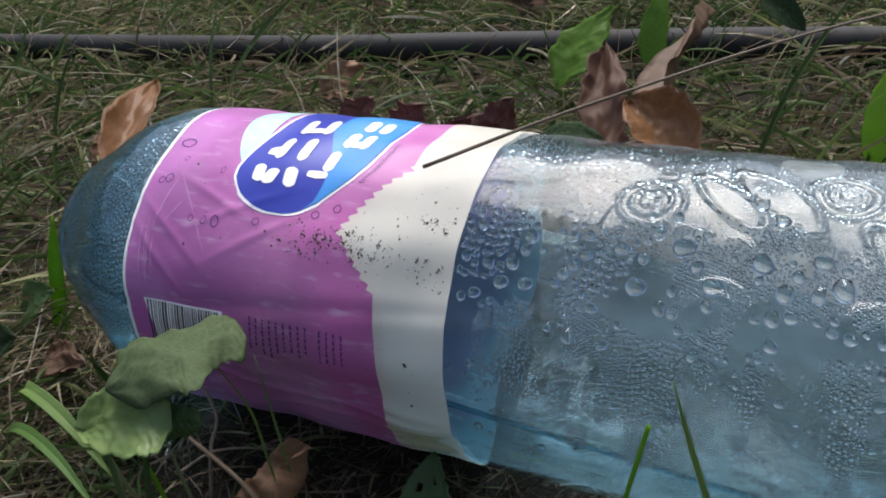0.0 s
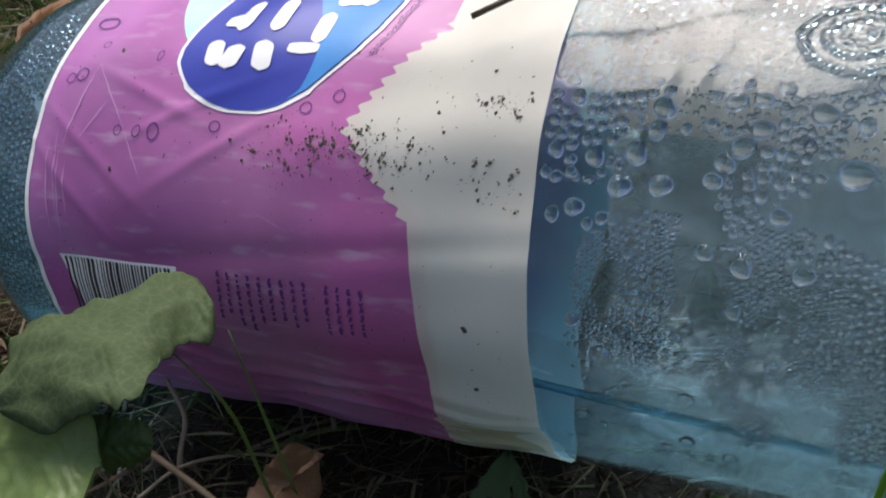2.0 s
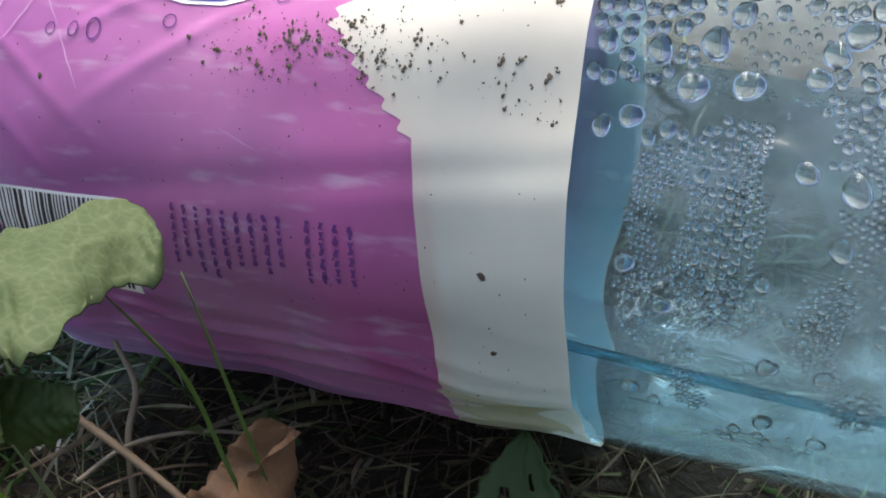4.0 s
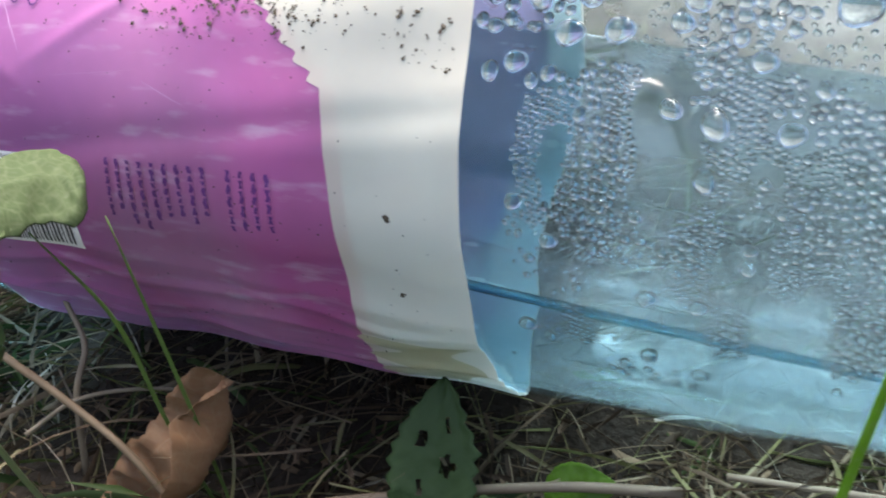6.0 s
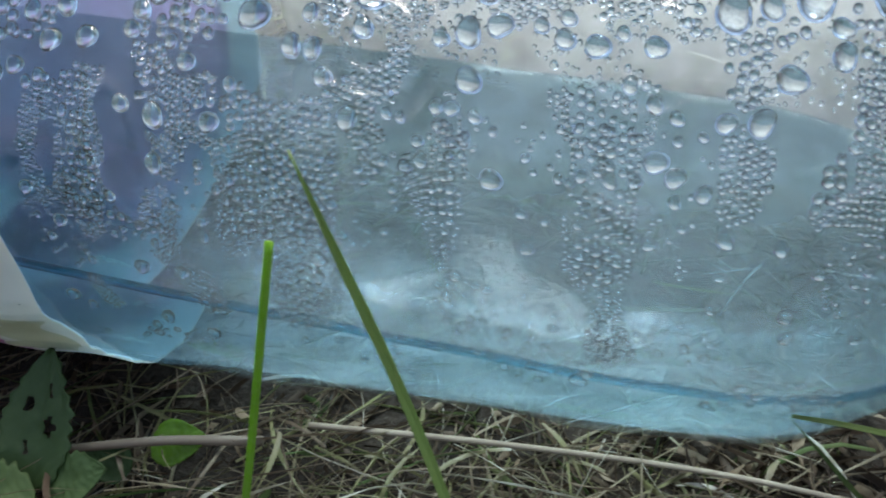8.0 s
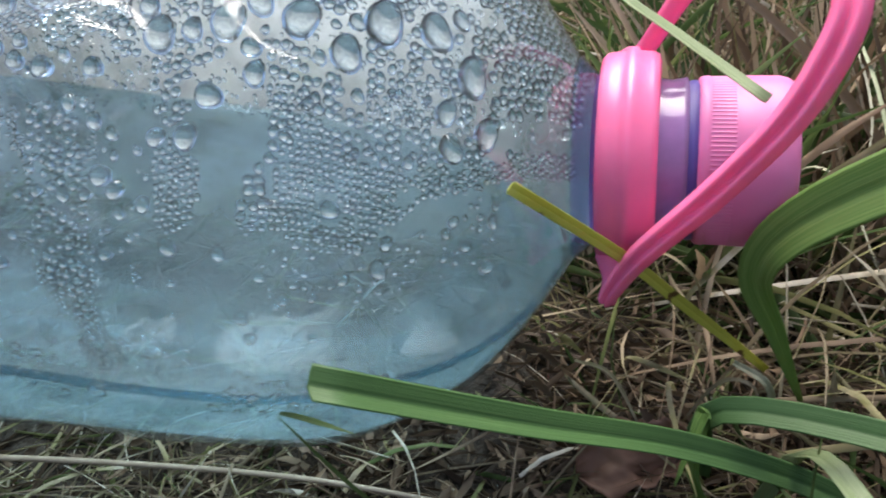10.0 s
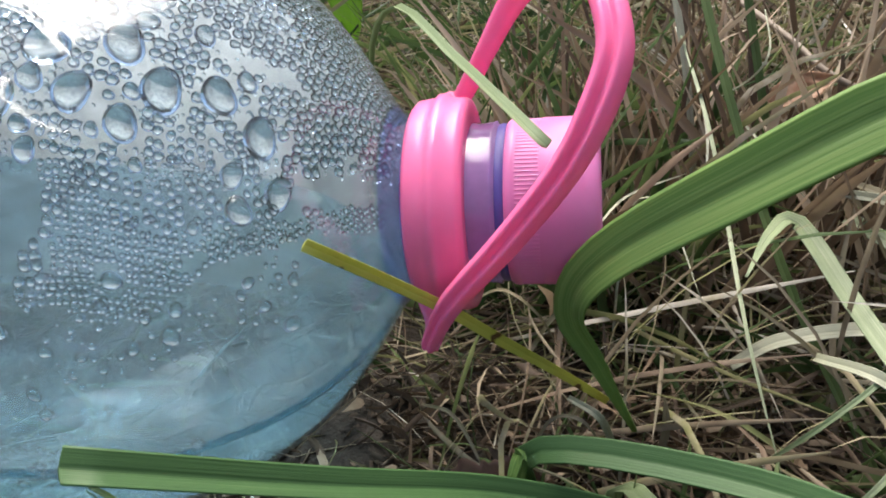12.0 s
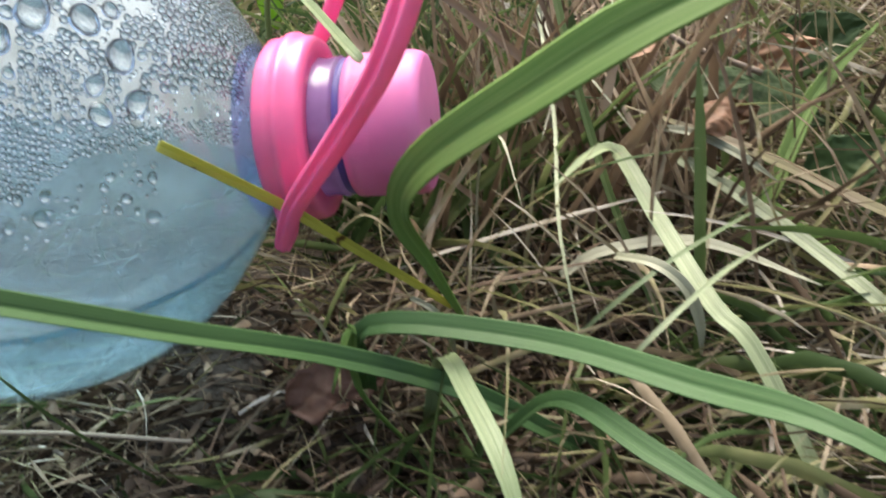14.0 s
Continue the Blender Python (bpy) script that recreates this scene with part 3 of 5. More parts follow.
NEAR = (-0.45, 0.62, -0.24, 0.40)
MID = (-1.4, 1.0, -0.7, 1.2)
FAR = (-3.2, 2.2, 0.6, 3.2)
ribbons("dry_thatch", STRAW, 15000, NEAR, (0.03, 0.11), (0.0005, 0.0018), (-6, 34), (-5, 65), (-0.02, 0.010), "matted dry grey straw lying on the soil", 11, keep=shaded)
ribbons("dry_thatch", STRAW, 9500, MID, (0.05, 0.18), (0.0014, 0.0042), (-5, 40), (0, 80), (-0.02, 0.02), "matted dry straw further off", 12, keep=beyond)
ribbons("dry_stems", SHEATH, 450, (0.26, 0.70, 0.02, 0.5), (0.06, 0.15), (0.0010, 0.0030), (35, 88), (0, 70), (-0.02, 0.0), "brown upright dry grass stems", 24)
ribbons("dry_stems", STRAW, 1500, (0.24, 0.75, -0.02, 0.5), (0.07, 0.17), (0.0009, 0.0026), (35, 88), (0, 70), (-0.02, 0.0), "bleached upright dry grass stems", 13)
ribbons("dry_stems", STRAW, 3000, (-1.2, 0.9, 0.10, 1.1), (0.06, 0.16), (0.0008, 0.0022), (20, 80), (0, 110), (-0.02, 0.0), "thin dry grass stems", 14)
ribbons("green_grass", GREEN, 2600, NEAR, (0.03, 0.11), (0.0010, 0.0030), (10, 60), (10, 110), (-0.02, 0.0), "short green grass between the straw", 15)
ribbons("green_grass", GREEN, 15000, MID, (0.05, 0.17), (0.0018, 0.0058), (15, 75), (20, 120), (-0.02, 0.0), "green grass between dry straw", 16, keep=beyond)
ribbons("green_grass", GREEN, 9000, FAR, (0.08, 0.25), (0.003, 0.007), (25, 80), (20, 120), (-0.02, 0.02), "distant mixed grass", 17, sections=4, keep=fading(FAR, 0.9))
ribbons("dry_thatch", STRAW, 5500, FAR, (0.10, 0.3), (0.003, 0.006), (0, 50), (0, 80), (-0.02, 0.02), "distant dry straw", 18, sections=4, keep=fading(FAR, 0.9))
ribbons("dry_stems", SHEATH, 260, (0.27, 0.40, 0.05, 0.16), (0.08, 0.17), (0.0015, 0.0045), (60, 88), (0, 35), (-0.02, 0.0), "broad dry brown sheaths standing behind the cap", 19)
ribbons("green_grass", GREEN, 260, (0.22, 0.34, 0.06, 0.18), (0.08, 0.16), (0.002, 0.0045), (45, 85), (5, 60), (-0.02, 0.0), "green tuft behind the bottle neck", 20)
ribbons("straw_litter", STRAW, 2200, (-0.25, 0.32, -0.15, 0.05), (0.015, 0.07), (0.0006, 0.0022), (-10, 25), (-10, 50), (-0.018, 0.012), "short broken straw under the bottle", 21, keep=shaded)

ribbons("green_grass", GREEN, 160, (0.26, 0.40, -0.14, -0.045), (0.03, 0.10), (0.0015, 0.0042), (5, 55), (10, 90), (-0.02, 0.0), "low green tuft in front of the cap", 22)
ribbons("green_grass", GREEN, 220, (-0.42, -0.17, -0.20, -0.04), (0.04, 0.12), (0.0016, 0.0045), (10, 60), (10, 100), (-0.02, 0.0), "green grass beside the weed", 23)

ribbons("straw_litter", STRAW, 1000, (0.12, 0.36, -0.19, 0.03), (0.015, 0.075), (0.0005, 0.0016), (-8, 24), (-8, 50), (-0.018, 0.010), "thin broken straw under the bottle neck", 27, keep=shaded)
ribbons("litter", LITTER, 6000, (-0.32, 0.42, -0.22, 0.06), (0.004, 0.018), (0.0010, 0.0032), (-20, 30), (-30, 40), (-0.016, -0.004), "crumbled leaf litter on the soil", 26, sections=4)
ribbons("litter", LITTER, 3500, (0.17, 0.38, -0.17, 0.04), (0.006, 0.022), (0.0012, 0.0042), (-20, 35), (-30, 40), (-0.016, 0.002), "crumbled dead leaves under the bottle neck", 28, sections=4)

# the meadow goes on all round
def outside(pts, rng):
    x, y = pts[:, 0, 0], pts[:, 0, 1]
    near = (x > -1.1) & (x < 0.75) & (y > -0.45) & (y < 1.0)
    behind = (x > -2.6) & (x < 1.6) & (y > 0.9) & (y < 2.6)
    edge = np.clip((4.6 - np.hypot(x, y)) / 2.6, 0, 1)
    return ~near & ~behind & (rng.random(len(pts)) < edge)


AROUND = (-4.6, 4.6, -4.6, 4.6)
ribbons("green_grass", GREEN, 22000, AROUND, (0.08, 0.22), (0.003, 0.007), (20, 80), (20, 120), (-0.02, 0.02), "mixed green meadow grass", 31, sections=4, keep=outside)
ribbons("dry_thatch", STRAW, 18000, AROUND, (0.10, 0.26), (0.003, 0.006), (0, 50), (0, 80), (-0.02, 0.02), "dry straw in the meadow", 32, sections=4, keep=outside)

# ---- the bottle ----
bottle = tagged(new("plastic_bottle"), "large pale blue plastic water bottle lying on dry grass, misted inside", "bottle")

PROFILE = [(-0.262, 0.001), (-0.255, 0.018), (-0.258, 0.034), (-0.261, 0.043), (-0.258, 0.049), (-0.245, 0.0565), (-0.230, 0.0640), (-0.215, 0.0725), (-0.200, 0.0788), (-0.188, 0.0806), (-0.172, 0.081), (-0.1, 0.081), (0.0, 0.081), (0.10, 0.081), (0.145, 0.081),
           (0.170, 0.0806), (0.190, 0.0786), (0.205, 0.0742), (0.220, 0.0655), (0.232, 0.0555), (0.241, 0.0445), (0.248, 0.0340), (0.253, 0.0260), (0.257, 0.0212), (0.262, 0.0195), (0.290, 0.0192)]


def smoothbump(d, w):
    return np.exp(-(d / w) ** 2)


def emboss(x, th):
    """Raised mouldings on the clear wall: target rings, slanting loops and flowing ridges, and dents from handling."""
    arc = np.radians(th) * R
    h = np.zeros_like(x)
    for cx, ct in ((0.076, 20), (0.146, 10), (0.076, -62), (0.146, -72), (0.108, 51), (0.164, 52)):
        d = np.hypot((x - cx) * 0.95, arc - np.radians(ct) * R)
        for rr, amp in ((0.0035, 0.5), (0.0075, 0.8), (0.0125, 1.0)):
            h += 0.0013 * amp * smoothbump(d - rr, 0.0009)
    h += 0.0012 * smoothbump(np.hypot(x - 0.2065, arc - np.radians(77) * R) - 0.0095, 0.0014)
    for cx, ct, ang, a, b in ((0.106, 17, 0.75, 0.019, 0.0065), (0.122, 14, 0.75, 0.022, 0.008), (0.112, 47, 1.5, 0.024, 0.012), (0.168, 30, 0.8, 0.019, 0.007), (0.160, 60, 1.4, 0.022, 0.010), (0.196, 40, 0.9, 0.018, 0.007), (0.045, 70, 1.3, 0.016, 0.007)):
        dx, dy = x - cx, arc - np.radians(ct) * R
        u, v = dx * math.cos(ang) + dy * math.sin(ang), -dx * math.sin(ang) + dy * math.cos(ang)
        rad = np.hypot(u / a, v / b)
        h += 0.0013 * smoothbump((rad - 1) * b, 0.0009)
    for k, (cx, amp, ph) in enumerate(((0.030, 0.006, 0.2), (0.042, 0.007, 0.9), (0.055, 0.007, 1.3), (0.066, 0.006, 2.0), (0.084, 0.006, 2.4))):
        line = cx + amp * np.sin(arc * 55 + ph)
        fade = smoothbump(th - 50, 22)
        h += 0.0012 * fade * smoothbump(x - line, 0.0016)
    clear = np.clip((x - 0.004) / 0.006, 0, 1) * np.clip((0.235 - x) / 0.02, 0, 1)
    return h * clear


def wobble(x, th):
    a = np.radians(th)
    w = 0.0006 * np.sin(x * 61 + 2 * a) * np.sin(3 * a + 1) + 0.0005 * np.sin(x * 140 + 5 * a + 1.0) + 0.0004 * np.sin(11 * a + x * 30)
    return w


PROF = [(p.x, max(p.y, 0.0005)) for p in spline([(p[0], p[1], 0) for p in PROFILE], 420)]
WALL_X, WALL_R = np.array([p[0] for p in PROF[70:]]), np.array([p[1] for p in PROF[70:]])


def body_radius(x, th):
    return np.interp(x, WALL_X, WALL_R)


def wrap(x, th, r):
    """From the place along the bottle and the angle from its top, towards the viewer's side, to a point."""
    a = np.radians(th)
    return np.stack([x, -r * np.sin(a), R + r * np.cos(a)], -1)


def build_body():
    fine = [(x, float(np.interp(x, WALL_X, WALL_R))) for x in np.linspace(0.004, 0.238, 380)]
    prof = np.array([p for p in PROF if p[0] < 0.0035] + fine + [p for p in PROF if p[0] > 0.2385])
    th = np.concatenate([np.arange(-180, -50, 2.0), np.arange(-50, 112, 0.6), np.arange(112, 180, 2.0)])
    n = len(th)
    X, TH = np.meshgrid(prof[:, 0], th, indexing="ij")
    RR = np.repeat(prof[:, 1:2], n, 1)
    scale = np.clip((RR - 0.03) / 0.03, 0, 1)
    RR = RR + scale * (emboss(X, TH) + wobble(X, TH))
    v = wrap(X, TH, RR).reshape(-1, 3)
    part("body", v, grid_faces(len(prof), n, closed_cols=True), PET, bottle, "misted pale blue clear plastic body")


build_body()

# water lying in the lower side of the bottle: its body against the wall, and the still surface
def build_water():
    xs = np.linspace(-0.235, 0.2535, 160)
    body, top, m = [], [], 61
    for x in xs:
        r = float(body_radius(x, 0)) - 0.0016
        level = max(-r * 0.98, min(r * 0.98, 0.0742 - 0.11 * x - R))
        half = math.acos(max(-1, min(1, -level / r)))
        for j in range(m):
            a = -half + 2 * half * j / (m - 1)
            body.append((x, r * math.sin(a), R - r * math.cos(a)))
        for j in range(21):
            y = r * math.sin(half) * (1 - 2 * j / 20)
            rim = 0.0012 * math.exp(-((1 - abs(1 - 2 * j / 20)) / 0.05) ** 2)
            top.append((x, y, R + level + rim + 0.0004 * noise.noise((x * 60, y * 60, 1.0))))
    rim = []
    for k, x in enumerate(xs):
        q = top[k * 21 + 20]
        rim.append((q[0], q[1], q[2] + 0.0002))
    water = part("water", body, faced(body, grid_faces(len(xs), m), lambda c: Vector((0, c.y, c.z - R))), WATER, bottle, "shallow clear water inside the bottle")
    water.visible_shadow = False
    part("water_surface", top, faced(top, grid_faces(len(xs), 21), lambda c: Vector((0, 0, 1))), SURFACE, water, "still surface of the water").visible_shadow = False
    v, f = tube(rim[2:-2], [0.0011, 0.0012, 0.0009], 6, 90)
    part("water_rim", v, f, RIM, water, "curved rim of the water against the wall").visible_shadow = False


build_water()


# label sleeve and what is printed on it
def label_radius(x, th):
    a = np.radians(th)
    r = R + 0.0009 + wobble(x, th)
    r = r + 0.0004 * np.sin(18 * a + 14 * x) * np.clip((x + 0.12) / 0.08, 0, 1)
    r = r + 0.0005 * smoothbump(th - 100 - 60 * (x + 0.05), 2.2) + 0.0004 * smoothbump(th - 118 - 40 * (x + 0.05), 2.0) - 0.0006 * smoothbump(th - 66 + 90 * (x + 0.02), 3.0)
    for ct, sl, amp in ((104, 28, 0.0007), (111, -22, 0.0006), (119, 34, 0.0008), (127, -16, 0.0007), (134, 20, 0.0006)):
        r = r + amp * smoothbump(th - ct - sl * (x + 0.08) - 1.5 * np.sin(x * 90 + ct), 1.4)
    for cx, ct, sl in ((-0.13, 38, 260), (-0.115, 42, -330), (-0.15, 52, 500), (-0.10, 50, -420), (-0.158, 60, 650)):
        line = th - ct - sl * (x - cx)
        r = r + 0.0006 * smoothbump(line, 1.6) * smoothbump(x - cx, 0.022)
    return r


def film(name, rows, lift, mat, parent, label="", across=None, uv=False):
    """A piece of film on the sleeve: rows of (angle, from x, to x), each cut into short steps."""
    n = across or max(2, int(max(abs(b - a) for _, a, b in rows) / 0.0022) + 1)
    th = np.array([r[0] for r in rows])
    lo, hi = np.array([r[1] for r in rows]), np.array([r[2] for r in rows])
    u = np.linspace(0, 1, n)
    X = lo[:, None] + (hi - lo)[:, None] * u[None]
    TH = np.repeat(th[:, None], n, 1)
    top = wrap(X, TH, label_radius(X, TH) + lift).reshape(-1, 3)
    faces = grid_faces(len(rows), n)
    ob = part(name, top, faces, mat, parent, label)
    if uv:
        layer = ob.data.uv_layers.new(name="UVMap")
        for poly in ob.data.polygons:
            for li in poly.loop_indices:
                k = ob.data.loops[li].vertex_index
                layer.data[li].uv = (k % n / (n - 1), (k // n) / (len(rows) - 1))
    return ob


def angles(a, b, step=1.0):
    k = max(1, int(round(abs(b - a) / step)))
    return [a + (b - a) * i / k for i in range(k + 1)]


LEFT, RIGHT = -0.1725, 0.0025


def right_end(t):
    """The sleeve sits skew: its end lies further back on the far side."""
    d = abs((t - 50 + 180) % 360 - 180)
    u = min(1.0, max(0.0, (d - 85) / 55))
    return RIGHT - 0.0175 * u * u * (3 - 2 * u)


def zigzag(t):
    if t < 19:
        x = -0.033
    elif t < 44:
        x = -0.033 - 0.023 * ((t - 19) / 25) ** 0.8
    elif t < 62:
        x = -0.056 + 0.0235 * ((t - 44) / 18) ** 1.1
    else:
        x = -0.0325 + 0.002 * math.sin((t - 62) * 0.05)
    if 16 < t < 62:
        x += 0.0016 * (2 * abs(((t / 3.1) % 1) - 0.5) - 0.5) * 2
    return x


def pink_end(t):
    """The pink print ends just under the white band."""
    return min(right_end(t), zigzag(t) + 0.004)


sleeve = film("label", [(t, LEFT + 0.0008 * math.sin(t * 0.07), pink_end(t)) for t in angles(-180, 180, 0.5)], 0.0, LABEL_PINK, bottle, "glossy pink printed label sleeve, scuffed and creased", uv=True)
film("label_back", [(t, LEFT, right_end(t) - 0.0004) for t in angles(62, 312)], -0.0005, LABEL_BACK, sleeve, "white inner side of the label, seen through the bottle")
film("white_band", [(t, min(zigzag(t), right_end(t) - 0.004), right_end(t) + 0.0002) for t in angles(-180, 180, 0.5)], 0.00015, LABEL_WHITE, sleeve, "plain white band with a zigzag edge")
film("faded_patch", [(t, -0.027 + 0.006 * math.sin(t * 0.9), -0.004 - 0.004 * math.sin(t * 0.5 + 1)) for t in angles(109, 127)], 0.0003, printed("yellowed film", (0.58, 0.57, 0.40), 0.45, 0.12, through_light=0.3), sleeve, "yellowed patch on the white band")
film("edge_line", [(t, LEFT - 0.0012 + 0.0008 * math.sin(t * 0.07), LEFT + 0.0006 + 0.0008 * math.sin(t * 0.07)) for t in angles(-180, 180)], 0.0002, PRINT_WHITE, sleeve, "thin white label edge", across=3)

LOGO = [(41, -0.097, -0.088), (40, -0.104, -0.081), (38, -0.110, -0.076), (36, -0.1145, -0.0715), (33, -0.1185, -0.0675), (30, -0.1215, -0.0635), (26, -0.1225, -0.0590), (20, -0.1215, -0.0550), (12, -0.1195, -0.0520), (4, -0.1175, -0.0510), (-8, -0.1160, -0.0510), (-20, -0.1160, -0.052), (-34, -0.112, -0.056)]


def logo_rows(grow, pick=None):
    out = []
    ts = [r[0] for r in LOGO][::-1]
    for t in angles(-34, 41, 0.7):
        a = np.interp(t, ts, [r[1] for r in LOGO][::-1])
        b = np.interp(t, ts, [r[2] for r in LOGO][::-1])
        mid = (a + b) / 2
        if pick:
            a, b = pick(t, a, b)
        out.append((t + (grow * 420 if t > 36 else 0), a - grow, b + grow))
    return out


film("logo_rim", logo_rows(0.0016), 0.0003, PRINT_WHITE, sleeve, "white rim round the logo")
film("logo_field", logo_rows(0.0), 0.00045, LOGO_BLUE, sleeve, "dark blue oval logo field")
film("logo_sky", logo_rows(-0.0004, lambda t, a, b: (b - (b - a) * min(0.55, max(0.02, (41 - t) / 70)), b)), 0.0006, LOGO_SKY, sleeve, "lighter blue side of the logo field")
film("logo_swoosh", [(t, -0.1185 - 0.021 * math.sin(math.pi * min(1, max(0.02, (t + 36) / 62))) ** 0.7, -0.1175 - 0.004 * math.sin(math.pi * (t + 36) / 62)) for t in angles(-35, 25)], 0.00028, LOGO_TEAL, sleeve, "pale teal swoosh beside the logo")
# plain white strokes stand for the lettering of the logo
STROKES = [(-0.1095, 31, 24.5, 0.0062, 0.2), (-0.1005, 31.5, 26, 0.0062, -0.25), (-0.0915, 31.5, 24.5, 0.0062, 0.15), (-0.106, 19.5, 15.5, 0.010, 0.0), (-0.1035, 21, 10, 0.0052, 0.0), (-0.0905, 21, 10, 0.0052, 0.0), (-0.1035, 6, -5, 0.0052, 0.1), (-0.0905, 6, -5, 0.0052, 0.1), (-0.097, 5.5, 2, 0.012, 0.0),
           (-0.0775, 27, 24.5, 0.010, 0.0), (-0.074, 24, 15, 0.0052, 0.0), (-0.072, 12, 3, 0.0052, 0.0), (-0.0635, 12, 3, 0.0052, 0.0), (-0.068, 11.5, 8.5, 0.008, 0.0), (-0.070, 0, -8, 0.0052, 0.0), (-0.062, 0, -8, 0.0052, 0.0)]


def rounded(t, t0, t1):
    return max(0.1, 1 - abs((2 * t - t0 - t1) / (t1 - t0 + 0.6)) ** 7)


for sx, t1, t0, sw, lean in STROKES:
    film("logo_stroke", [(t, sx + lean * (t - t0) * 0.0014 - 0.55 * sw * rounded(t, t0, t1), sx + lean * (t - t0) * 0.0014 + 0.55 * sw * rounded(t, t0, t1)) for t in angles(t0 - 0.3, t1 + 0.3, 0.3)], 0.0008, PRINT_WHITE, sleeve, across=4)



def lettering(text, t0, span, height, centre):
    """Small printed word running round the label, its letters standing towards the cap."""
    cu = bpy.data.curves.new("word", "FONT")
    cu.body, cu.size = text, 1.0
    tmp = new("word_source", cu)
    bpy.context.view_layer.update()
    me = bpy.data.meshes.new_from_object(tmp.evaluated_get(bpy.context.evaluated_depsgraph_get()))
    co = np.array([v.co[:] for v in me.vertices])
    faces = [tuple(p.vertices) for p in me.polygons]
    bpy.data.objects.remove(tmp)
    bpy.data.meshes.remove(me)
    t = t0 + co[:, 0] / co[:, 0].max() * span
    x = centre(t) + co[:, 1] * height
    part("printed_word", wrap(x, t, label_radius(x, t) + 0.0004), faces, PRINT_PURPLE, sleeve, "small purple printed word", smooth=False)


lettering("carbogazoas\u0103", 7, 20, 0.0032, lambda t: np.interp(t, [0, 10, 20, 30], [-0.0455, -0.0475, -0.0505, -0.0565]))
# highlights along the folds of the film, painted as thin pale strips
FOLD_GLINT = printed("painted highlight on film folds", (0.74, 0.46, 0.72), 0.4, 0.1, through_light=0.3)
for x0, t0, x1, t1, w in ((-0.153, 31, -0.136, 47, 0.0007), (-0.153, 31, -0.160, 52, 0.0006), (-0.136, 47, -0.126, 58, 0.0006), (-0.145, 40, -0.154, 50, 0.0005), (-0.166, 50, -0.164, 72, 0.0005), (-0.161, 52, -0.160, 74, 0.0004), (-0.163, 47, -0.161, 70, 0.0004), (-0.158, 55, -0.157, 68, 0.0004), (-0.120, 44, -0.104, 40, 0.0005), (-0.118, 62, -0.085, 60, 0.0006), (-0.084, 62, -0.070, 66, 0.0005), (-0.150, 118, -0.090, 114, 0.0006), (-0.110, 124, -0.050, 119, 0.0006)):
    k = max(8, int(abs(t1 - t0) * 2))
    rows = sorted((t0 + (t1 - t0) * i / k, x0 + (x1 - x0) * i / k + 0.0003 * noise.noise((i * 0.3, x0 * 90, t0)), math.sin(math.pi * i / k)) for i in range(k + 1))
    film("crease_glint", [(t, x - 0.4 * w * g, x + 0.4 * w * g + 0.00005) for t, x, g in rows], 0.0004, FOLD_GLINT, sleeve, across=3)
barcode = film("barcode", [(t, -0.1635 + (t - 77) * 0.0004, -0.1150) for t in angles(77, 97)], 0.0003, PRINT_WHITE, sleeve, "white barcode patch")
rng = random.Random(5)
bx = -0.1615
while bx < -0.117:
    bw = rng.choice((0.0005, 0.0005, 0.0009, 0.0013))
    film("bar", [(t, bx, bx + bw) for t in angles(77.6, 96, 1.5)], 0.00045, PRINT_BLACK, barcode, across=2)
    bx += bw + rng.choice((0.0006, 0.0008, 0.0011))
for k in range(14):
    tx = -0.0985 + k * 0.0039
    if k == 9:
        continue
    t0, end = 76.2, 76.2 + rng.uniform(8.5, 11.5)
    while t0 < end:
        w = rng.uniform(0.7, 2.2)
        film("text_line", [(t, tx + 0.00025 * math.sin(t * 3 + k), tx + 0.0011 + 0.00025 * math.sin(t * 4 + k)) for t in angles(t0, t0 + w, 0.35)], 0.0003, PRINT_PURPLE, sleeve, across=2)
        t0 += w + 0.45


def printed_ring(cx, ct, rx, rt):
    k = 22
    inner, outer = [], []
    for i in range(k):
        a = 2 * math.pi * i / k
        for lst, f in ((inner, 0.80), (outer, 1.0)):
            x, t = cx + math.cos(a) * rx * f, ct + math.sin(a) * math.degrees(rt / R) * f
            lst.append((x, t))
    pts = np.array(inner + outer)
    v = wrap(pts[:, 0], pts[:, 1], label_radius(pts[:, 0], pts[:, 1]) + 0.0003)
    f = [(i, (i + 1) % k, k + (i + 1) % k, k + i) for i in range(k)]
    part("printed_bubble", v, f, PRINT_PURPLE, sleeve)


for c in ((-0.163, 17, 0.0045, 0.0032), (-0.164, 35, 0.002, 0.002), (-0.1595, 34, 0.0026, 0.0026), (-0.139, 47, 0.0016, 0.0018), (-0.131, 47, 0.0018, 0.0022), (-0.124, 47, 0.0024, 0.003), (-0.101, 45, 0.002, 0.0019), (-0.070, 40, 0.0022, 0.002), (-0.060, 37, 0.002, 0.002), (-0.131, 28, 0.0012, 0.0022), (-0.156, 25, 0.0016, 0.0016)):
    printed_ring(*c)


